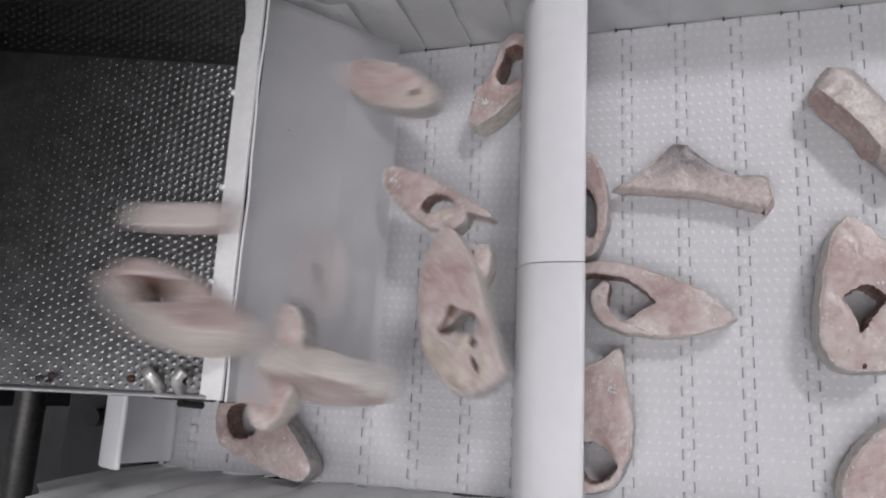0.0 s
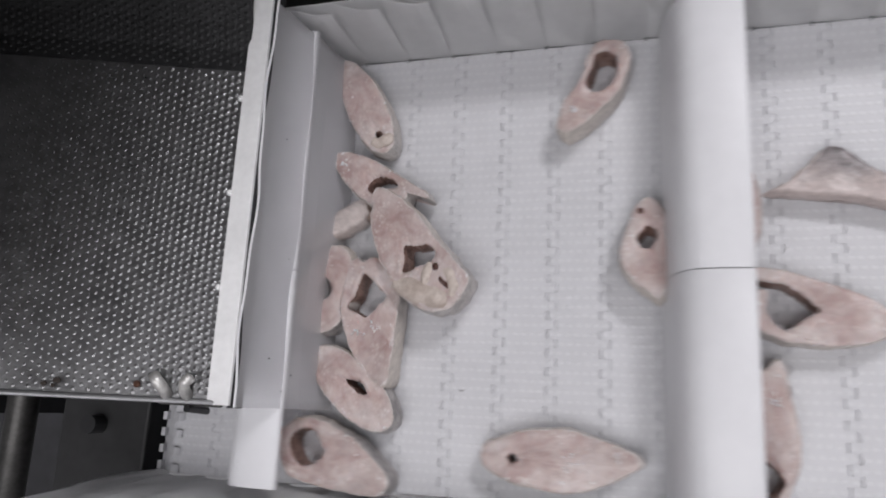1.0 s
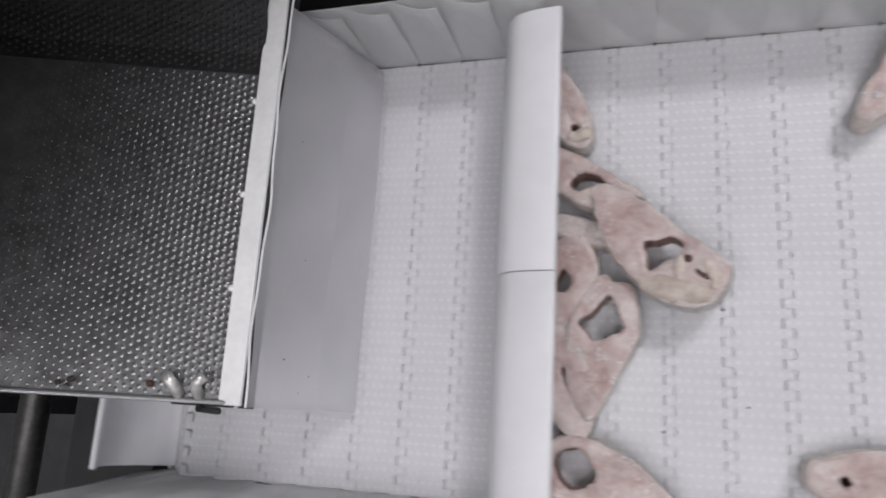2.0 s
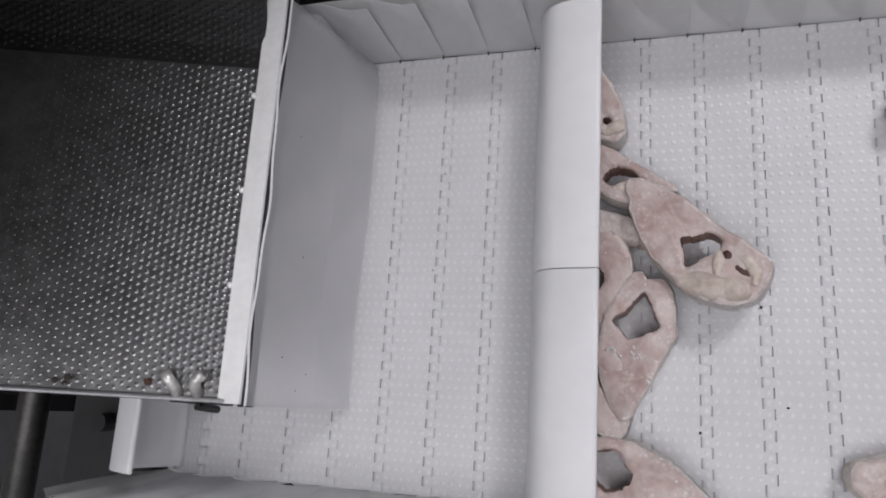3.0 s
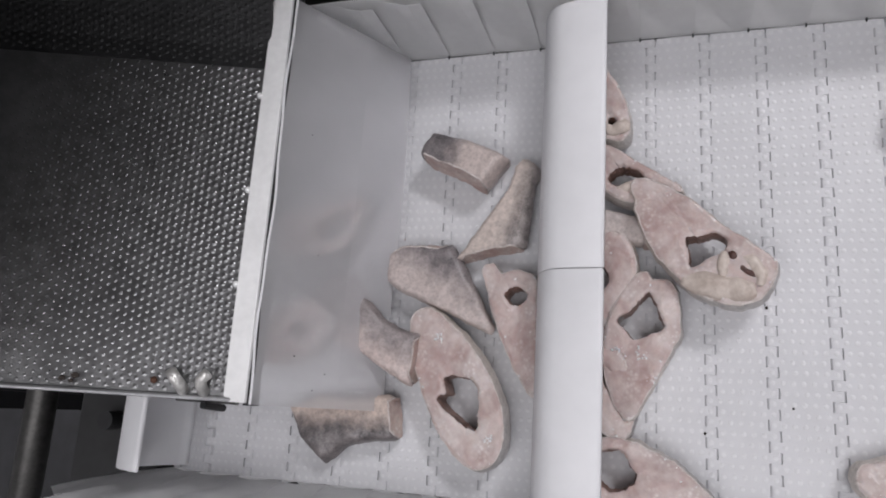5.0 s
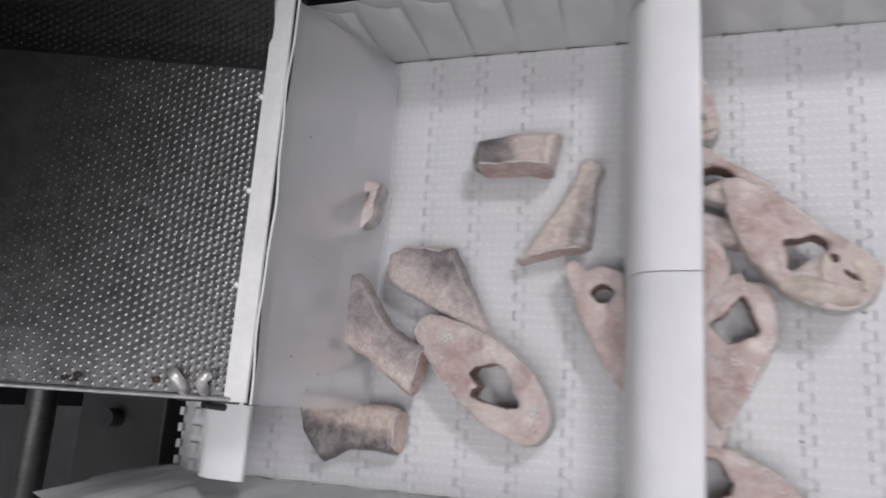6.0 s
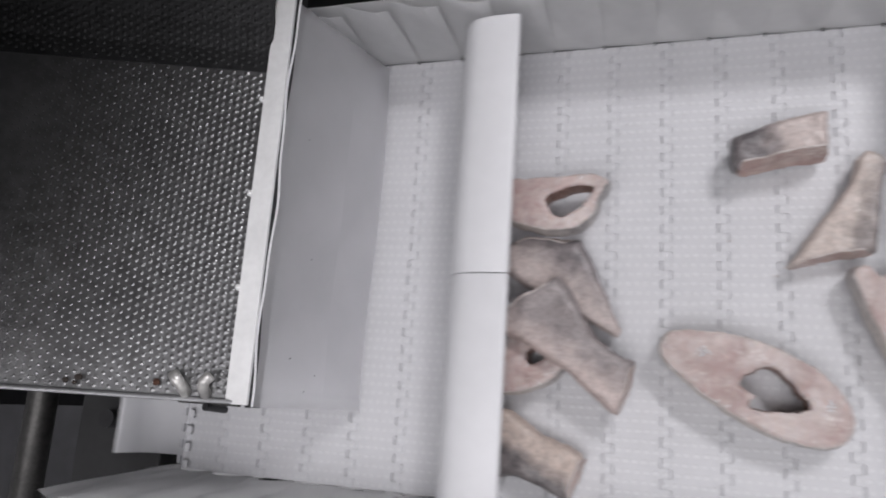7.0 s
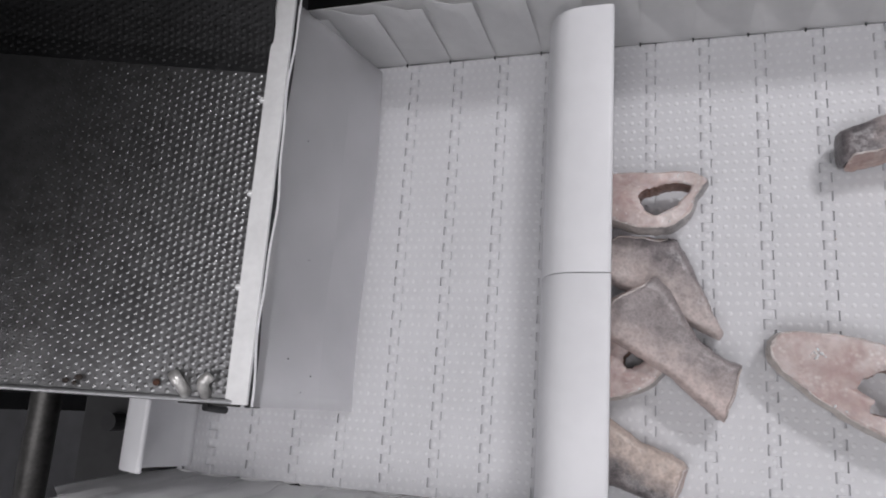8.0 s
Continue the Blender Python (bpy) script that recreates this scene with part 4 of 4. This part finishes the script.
    ride(fish_slice("fish steak with red curled cavity, under a larger steak",
                    [(-4.5, -1.2), (-4.4, -0.2), (-2.4, 0.7), (0.7, 1.2), (3.9, 1.4), (6.1, 1.6), (6.5, 1.1), (4.6, 0.7), (4.7, -0.6), (3.9, -2.0), (1.7, -2.7), (-1.1, -2.7), (-3.4, -2.1)],
                    [(0.5, -1.6), (0.4, -0.6), (1.1, 0.3), (2.4, 0.6), (3.1, 0.2), (2.3, -0.4), (1.8, -1.2), (1.4, -1.8)], 0.026, 15,
                    flaps=(([(1.8, -1.9), (2.6, -1.2), (3.6, -0.7), (4.4, -0.4)], 0.0062, 0.0115),), frost=((-3.2, -1.0, 0.9),)), 0.224, 0.083, 0.020, -38, -0.4,
         [(0.0, 0.081, 0.043, 0.060, -35), (0.1, 0.061, 0.040, 0.045, -28), (0.2, 0.038, 0.059, 0.032, -15), (0.3, 0.008, 0.074, 0.024, -8), (0.4, -0.017, 0.075, 0.020, -5), (1.0, 0.003, 0.083, 0.020, -36)], 1.25)
    ride(fish_slice("dark-skinned pink fish steak with kite-shaped cavity",
                    [(-0.2, 2.2), (2.1, 2.1), (4.5, 1.3), (5.8, 0.5), (6.2, -0.4), (5.6, -1.0), (5.8, -1.9), (5.3, -2.9), (3.4, -3.6), (1.3, -3.9), (-0.1, -3.5), (-2.2, -2.9), (-4.3, -2.1), (-6.1, -1.5), (-6.8, -0.8), (-5.9, 0.3), (-4.1, 1.4), (-2.2, 2.0)],
                    [(1.6, 1.4), (2.5, 0.5), (3.8, -0.3), (4.5, -0.8), (3.5, -1.6), (1.7, -2.5), (0.9, -1.7), (0.1, -0.3), (0.6, 0.5)], 0.028, 16, SKIN,
                    frost=((-1.2, 0.8, 1.1), (-1.0, -1.0, 1.1), (-3.0, -2.2, 0.7))), 0.239, -0.080, 0.0150, 81, -0.4,
         [(0.0, -0.100, -0.088, 0.178, 160, 45), (0.1, 0.004, -0.080, 0.120, 150, 35), (0.2, 0.042, -0.066, 0.055, 140), (0.3, 0.004, -0.049, 0.034, 142), (0.4, -0.004, -0.051, 0.022, 140), (1.0, 0.003, -0.066, 0.016, 105)], 1.12)
    ride(fish_slice("fish steak with pinched dark cavity beside other pieces", oval(0.110, 0.048, 0.05), [(-0.8, 0.2), (0.4, 1.0), (1.6, 0.6), (0.8, 0.0)], 0.026, 17, SKIN), 0.214, -0.112, 0.0145, -71, -0.4,
         [(0.0, -0.036, -0.123, 0.100, 80), (0.2, -0.017, -0.114, 0.045, 65), (0.3, -0.022, -0.094, 0.024, 55), (0.4, -0.042, -0.101, 0.016, 50), (0.7, -0.020, -0.120, 0.016, 0), (1.0, -0.006, -0.132, 0.016, -40)], 1.28)
    ride(fish_slice("pink fish steak with square cavity and dark scaly back",
                    [(-5.2, 0.3), (-4.1, 2.1), (-1.8, 2.7), (0.1, 2.7), (2.3, 2.5), (4.4, 1.7), (6.6, 0.6), (6.4, -1.1), (3.6, -2.1), (-0.3, -3.0), (-2.9, -3.1), (-4.7, -1.7)],
                    [(-4.1, 0.1), (-3.3, 1.3), (-2.2, 1.6), (-1.1, 0.9), (-0.3, 0.2), (-0.6, -0.9), (-1.9, -1.8), (-3.3, -1.3)], 0.028, 18, SKIN), 0.247, -0.197, 0.0150, -20, -0.4,
         [(0.0, -0.097, -0.186, 0.016, -30), (0.45, -0.097, -0.186, 0.016, -30)], 0.9)
    ride(fish_slice("long slim fish steak with cream end by the side wall", oval(0.120, 0.042, 0.1), [(3.4, -0.2), (3.6, 0.4), (4.2, 0.3), (4.1, -0.3)], 0.026, 19, flaps=(([(3.9, -1.2), (4.6, -0.4), (4.8, 0.6), (4.2, 1.3)], 0.0065, 0.0105),)), 0.203, 0.160, 0.0145, -62, -0.4,
         [(0.0, 0.027, 0.154, 0.060, -20), (0.1, -0.039, 0.165, 0.040, -40), (0.2, -0.061, 0.160, 0.022, -48), (0.4, -0.085, 0.172, 0.016, -55), (0.6, -0.065, 0.170, 0.016, -58), (1.0, -0.014, 0.160, 0.016, -62)], 1.25)
    ride(fish_tail("pale narrow strip of fish under other pieces", [(-4.2, 0.2), (-3.0, 1.3), (0.5, 1.4), (3.6, 1.2), (4.4, 0.6), (4.2, -1.0), (2.5, -1.4), (-1.0, -1.2), (-3.8, -1.0)], ((-2.8, 0), (3.0, 0)), 0.027, 20, PALE_BACK, cuts=((3.2, 5.6),)), 0.219, 0.027, 0.0145, -13, -0.4,
         [(0.0, -0.103, -0.005, 0.176, 4), (0.1, -0.026, 0.010, 0.080, 30), (0.2, -0.023, -0.010, 0.032, 60), (0.4, -0.088, 0.000, 0.016, 70), (1.0, -0.040, 0.030, 0.016, 30)], 1.33)
    ride(fish_slice("dark-skinned fish steak under the film curtain", oval(0.092, 0.060, 0.1), [(-1.0, -0.5), (-0.4, 0.6), (0.9, 0.5), (0.8, -0.6)], 0.026, 21, SKIN), 0.213, -0.025, 0.0145, -108, -0.4,
         [(0.0, -0.035, -0.030, 0.040, -80), (0.1, -0.059, -0.034, 0.024, -90), (0.4, -0.094, -0.036, 0.016, -95), (0.7, -0.075, -0.036, 0.016, -100), (1.0, -0.042, -0.036, 0.016, -104)], 1.3)


def slide(start_x, y, t0, land):
    """Waits up the chute, slides down from t0 and drops off the lip to its landing rows."""
    up = chute_z(start_x) + 0.022
    reach = (LIP_X - start_x) / 2.2
    x1, y1, z1, turn = land
    t1 = t0 + reach
    return [(0.0, start_x, y, up, turn + 25), (t0, start_x, y, up, turn + 25), (round(t1, 2), -0.11, y * 0.7 + y1 * 0.3, chute_z(-0.11) + 0.022, turn + 20),
            (round(t1 + 0.08, 2), (x1 - 0.11) * 0.5 + 0.02, y1, 0.105, turn + 10), (round(t1 + 0.17, 2), x1, y1, z1 + 0.004, turn), (5.3, x1, y1, z1, turn)]


def third_batch():
    ride(fish_tail("thick grey-skinned fish chunk with pink cut side",
                   [(-4.0, -1.2), (-3.9, 0.2), (-3.3, 1.5), (-0.4, 1.6), (3.2, 1.3), (4.9, 0.8), (4.3, -0.6), (3.5, -2.7), (0.7, -2.0), (-1.8, -1.7)],
                   ((-2.6, 0.0), (3.0, -0.4)), 0.040, 31, SIDE_SKIN, cuts=((6.9, 9.9),), dome=4.5), 0.447, 0.105, 0.0205, 20, -0.8, [
        (0.0, -0.62, 0.06, chute_z(-0.62) + 0.022, 60), (3.98, -0.62, 0.06, chute_z(-0.62) + 0.022, 60), (4.2, -0.223, 0.050, chute_z(-0.223) + 0.022, 30),
        (4.28, -0.03, 0.080, 0.13, 10), (4.38, 0.065, 0.098, 0.024, -25), (5.3, 0.074, 0.100, 0.021, -12), (5.6, 0.074, 0.100, 0.021, -8), (6.0, 0.127, 0.103, 0.021, 8)], 6.4)
    ride(fish_tail("grey fish tail wedge with cream belly on the belt",
                   [(-5.3, 1.5), (-2.7, 0.9), (0.6, 0.0), (3.3, -0.7), (5.6, -0.6), (6.6, -1.0), (6.6, -2.2), (5.9, -3.1), (4.3, -3.0), (1.9, -3.7), (-1.5, -4.5), (-2.5, -2.9), (-3.8, -0.8)],
                   ((-2.0, -1.2), (5.2, -1.9)), 0.026, 32, LOW_BACK, cuts=((10.2, 12.9),)), 0.487, 0.037, 0.0135, 70, -0.8, slide(-0.80, 0.02, 4.15, (0.104, 0.037, 0.0135, 70)) + [(5.6, 0.104, 0.037, 0.0135, 70)], 6.0)
    ride(fish_slice("fish steak with round hole and curled flap beside a flight",
                    [(6.2, 0.8), (6.4, -0.3), (5.2, -0.8), (5.1, -2.2), (4.2, -3.4), (3.2, -3.6), (1.7, -3.1), (-0.6, -2.5), (-3.4, -1.9), (-6.0, -1.1), (-6.3, -0.1), (-4.0, 0.6), (-0.9, 1.0), (2.5, 1.1), (5.1, 1.0)],
                    [(3.2, -0.5), (3.6, -1.6), (2.7, -2.5), (1.8, -1.9), (2.0, -0.8)], 0.028, 33, frost=((-1.0, -0.6, 1.0), (-3.6, -0.9, 0.8))), 0.534, -0.068, 0.0150, 112, -0.8, [
        (0.0, -0.58, -0.09, chute_z(-0.58) + 0.022, 160), (3.76, -0.58, -0.09, chute_z(-0.58) + 0.022, 160), (4.0, -0.105, -0.088, chute_z(-0.105) + 0.022, 165),
        (4.1, 0.045, -0.111, 0.060, 140), (4.2, 0.119, -0.099, 0.025, 105), (4.4, 0.131, -0.075, 0.015, 108), (5.3, 0.131, -0.071, 0.015, 110)], 5.6)
    ride(fish_slice("large pink fish steak with ragged long cavity on the belt",
                    [(-7.9, 0.5), (-7.4, 1.8), (-5.4, 2.9), (-2.4, 3.8), (0.6, 4.2), (3.5, 4.0), (6.1, 3.1), (7.5, 1.8), (7.9, 0.1), (6.9, -1.3), (4.6, -2.1), (1.7, -2.4), (-1.7, -2.1), (-4.8, -1.5), (-7.0, -0.7)],
                    [(-1.0, 0.2), (-0.3, 1.8), (0.9, 2.7), (2.6, 2.1), (4.5, 1.1), (4.2, 0.4), (2.4, -0.6), (0.6, -1.2), (0.4, -0.2)], 0.030, 34, frost=((-4.5, 1.5, 1.0), (5.8, 1.6, 0.9))), 0.421, -0.115, 0.0160, -25, -0.8, [
        (0.0, -0.78, -0.09, chute_z(-0.78) + 0.022, -5), (3.82, -0.78, -0.09, chute_z(-0.78) + 0.022, -5), (4.1, -0.187, -0.092, chute_z(-0.187) + 0.022, -2),
        (4.2, -0.075, -0.104, 0.168, -12), (4.3, 0.060, -0.125, 0.030, -50), (5.3, 0.075, -0.130, 0.017, -62), (5.6, 0.076, -0.130, 0.017, -60), (6.0, 0.102, -0.122, 0.017, -38)], 6.3)
    ride(fish_slice("dark-skinned pink fish steak with oval cavity on top of others",
                    [(-7.1, 1.0), (-5.3, 1.7), (-2.8, 1.8), (-1.0, 1.8), (2.0, 1.8), (4.8, 2.0), (6.3, 1.3), (5.9, 0.5), (5.4, -0.3), (5.0, -1.6), (3.7, -2.9), (1.8, -3.3), (-0.7, -2.9), (-3.3, -2.0), (-5.6, -1.1), (-6.8, -0.1)],
                    [(0.6, -0.4), (1.7, 0.4), (3.5, 0.9), (5.0, 0.7), (4.5, -0.4), (3.2, -1.6), (1.7, -2.0)], 0.026, 35, SKIN), 0.240, 0.054, 0.032, -3, -0.8,
         slide(-0.98, 0.05, 4.25, (-0.078, 0.024, 0.032, 10)) + [(5.9, -0.070, 0.035, 0.032, 12), (6.2, -0.035, 0.050, 0.032, 12), (6.6, 0.0626, 0.050, 0.032, 12)], 7.2)
    ride(fish_tail("grey-backed fish tail wedge under another piece",
                   [(-5.5, 0.9), (-4.3, 2.7), (-2.1, 4.0), (-0.1, 4.9), (1.7, 4.1), (4.0, 2.6), (6.2, 1.0), (7.9, -0.1), (7.8, -0.8), (5.9, -1.0), (3.5, -1.1), (0.9, -1.4), (-2.0, -1.6), (-4.2, -1.5)],
                   ((-2.8, 0.8), (4.5, 0.3)), 0.026, 36, HIGH_BACK, cuts=((0.2, 2.8),)), 0.251, -0.024, 0.0135, -33, -0.8,
         slide(-0.95, -0.04, 4.3, (0.045, -0.034, 0.0135, -28)) + [(5.9, 0.047, -0.036, 0.0135, -30)], 6.4)
    ride(fish_tail("scaly grey fish tail with pale cut end across others",
                   [(-5.3, -0.3), (-4.8, 2.1), (-4.1, 3.3), (-2.7, 5.5), (-1.0, 5.2), (0.8, 3.9), (3.1, 2.7), (5.3, 2.4), (7.0, 2.6), (7.7, 0.7), (8.1, -2.2), (5.7, -2.0), (2.9, -1.4), (-0.3, -1.3), (-2.7, -1.3), (-4.8, -1.7)],
                   ((-3.2, 1.0), (5.8, 0.3)), 0.028, 37, MID_BACK, cuts=((0.2, 2.9), (8.1, 9.9))), 0.256, -0.083, 0.034, -30, -0.8,
         slide(-1.10, -0.09, 4.35, (-0.028, -0.082, 0.034, -20)) + [(5.9, -0.022, -0.084, 0.034, -24)], 6.2, (0, 5))
    ride(fish_tail("dark speckled fish tail with cream belly by the side wall",
                   [(-6.4, 0.6), (-3.3, 1.9), (0.3, 1.7), (3.9, 2.2), (4.6, 1.6), (4.9, -0.2), (5.1, -2.1), (2.9, -2.4), (0.0, -3.0), (-2.4, -4.7), (-4.8, -2.4)],
                   ((-4.0, -0.6), (3.2, -0.2)), 0.027, 38, TURNED_BACK, cuts=((3.6, 5.9),)), 0.238, -0.176, 0.0140, -29, -0.8, [
        (0.0, -0.70, -0.02, chute_z(-0.70) + 0.022, 10), (3.96, -0.70, -0.02, chute_z(-0.70) + 0.022, 10), (4.2, -0.215, -0.100, chute_z(-0.215) + 0.022, 5),
        (4.3, -0.05, -0.150, 0.11, -5), (4.4, -0.026, -0.160, 0.020, -8), (5.3, -0.026, -0.160, 0.015, 4), (5.9, -0.020, -0.162, 0.015, -4)], 6.27)
    ride(fish_slice("small fish steak under the film curtain", oval(0.084, 0.052, 0.1), [(0.2, -0.5), (0.5, 0.6), (1.8, 0.5), (1.7, -0.6)], 0.026, 39, SKIN), 0.232, -0.098, 0.0145, 29, -0.8,
         slide(-1.16, 0.08, 4.4, (-0.070, -0.088, 0.015, 20)) + [(5.9, -0.060, -0.092, 0.015, 24)], 6.33)


def crumbs():
    """Tiny bits that fell off the fish; the white ones stand in for glints."""
    for x, y, r, mat, label in ((0.352, -0.045, 0.0013, GRIME, "dark fish crumb on the belt"), (0.448, -0.012, 0.0010, RIM, "white speck standing in for a glint on the belt"), (0.41, 0.02, 0.0009, RIM, "white speck standing in for a glint on the belt"),
                                (0.30, -0.155, 0.0012, GRIME, "dark fish crumb on the belt"), (0.37, -0.13, 0.0010, GRIME, "dark fish crumb on the belt"), (0.455, 0.09, 0.0010, RIM, "white speck standing in for a glint on the belt")):
        bm = bmesh.new()
        bmesh.ops.create_icosphere(bm, subdivisions=2, radius=r)
        for v in bm.verts:
            v.co *= 1 + 0.4 * noise.noise(v.co * 900)
        ob = tagged(part("fish_crumb", bm, mat, smooth=True), label, "crumb", "crumbs")
        ride(ob, x, y, r * 0.8 + 0.0005, 0, -0.4 if mat is GRIME else -0.8)


crumbs()
first_batch()
second_batch()
third_batch()

# seconds, swing of the film curtain in degrees from hanging
SWING = [(0.0, 38), (0.1, 50), (0.2, 52), (0.3, 2), (0.4, -8), (0.5, -4), (0.6, 6), (0.7, 26), (0.8, 27), (0.9, 10), (1.0, 11), (1.1, 22), (1.2, 50), (1.3, 57), (1.4, 55), (1.5, 16), (1.7, 12), (2.0, 18), (2.4, 14),
         (3.5, 15), (4.0, 14), (4.1, 42), (4.2, 72), (4.4, 55), (4.7, 36), (5.0, 30), (5.3, 24), (5.5, 18), (5.7, 16), (5.9, 22), (6.0, 22), (6.1, 9), (6.3, 20), (6.4, 48), (6.5, 57), (6.6, 55), (6.7, 16), (7.0, 17), (7.4, 14), (8.0, 13)]

# seconds, fold of the film's lower part where a flight carries it
FOLD = [(0.0, 0), (1.1, 0), (1.2, 36), (1.3, 52), (1.4, 45), (1.5, 0), (3.0, 0), (6.3, 0), (6.4, 36), (6.5, 52), (6.6, 45), (6.7, 0), (8.0, 0)]


def motions():
    steps = sorted({0.0, 8.0} | {round(0.3 + 0.1 * i, 2) for i in range(21)} | {round(5.5 + 0.1 * i, 2) for i in range(21)})
    for ob, s in links:
        walk(ob, [(t, belt_pose(s + belt_travel(t))) for t in steps])
    for ob, x, y, z, turn, offset, early, start, tilt in FISH:
        rows = [(t, pose(ex, ey, ez, 0, 17 if ex < -0.09 and ez > 0.1 else 0, 0) @ pose(0, 0, 0, 0, 0, et) @ pose(0, 0, 0, tilt[0] + sum(roll), tilt[1], 0)) for t, ex, ey, ez, et, *roll in early]
        last = early[-1][0] if early else -1.0
        for t in steps:
            if t > last and t >= start:
                rows.append((t, pose(x + offset + belt_travel(t), y, z, 0, 0, turn) @ pose(0, 0, 0, tilt[0], tilt[1], 0)))
        walk(ob, rows)
    walk(curtain, [(t, pose(CURTAIN_X, 0, CURTAIN_Z, 0, 3 - a, 0)) for t, a in SWING])
    walk(film_hem, [(t, pose(0, 0, -0.6 * CURTAIN_L, 0, a, 0)) for t, a in FOLD])
    for ob, lean in leaning:
        walk(ob, [(t, pose(0.0065, 0, 0, 0, -a, 0)) for t, a in lean])


motions()
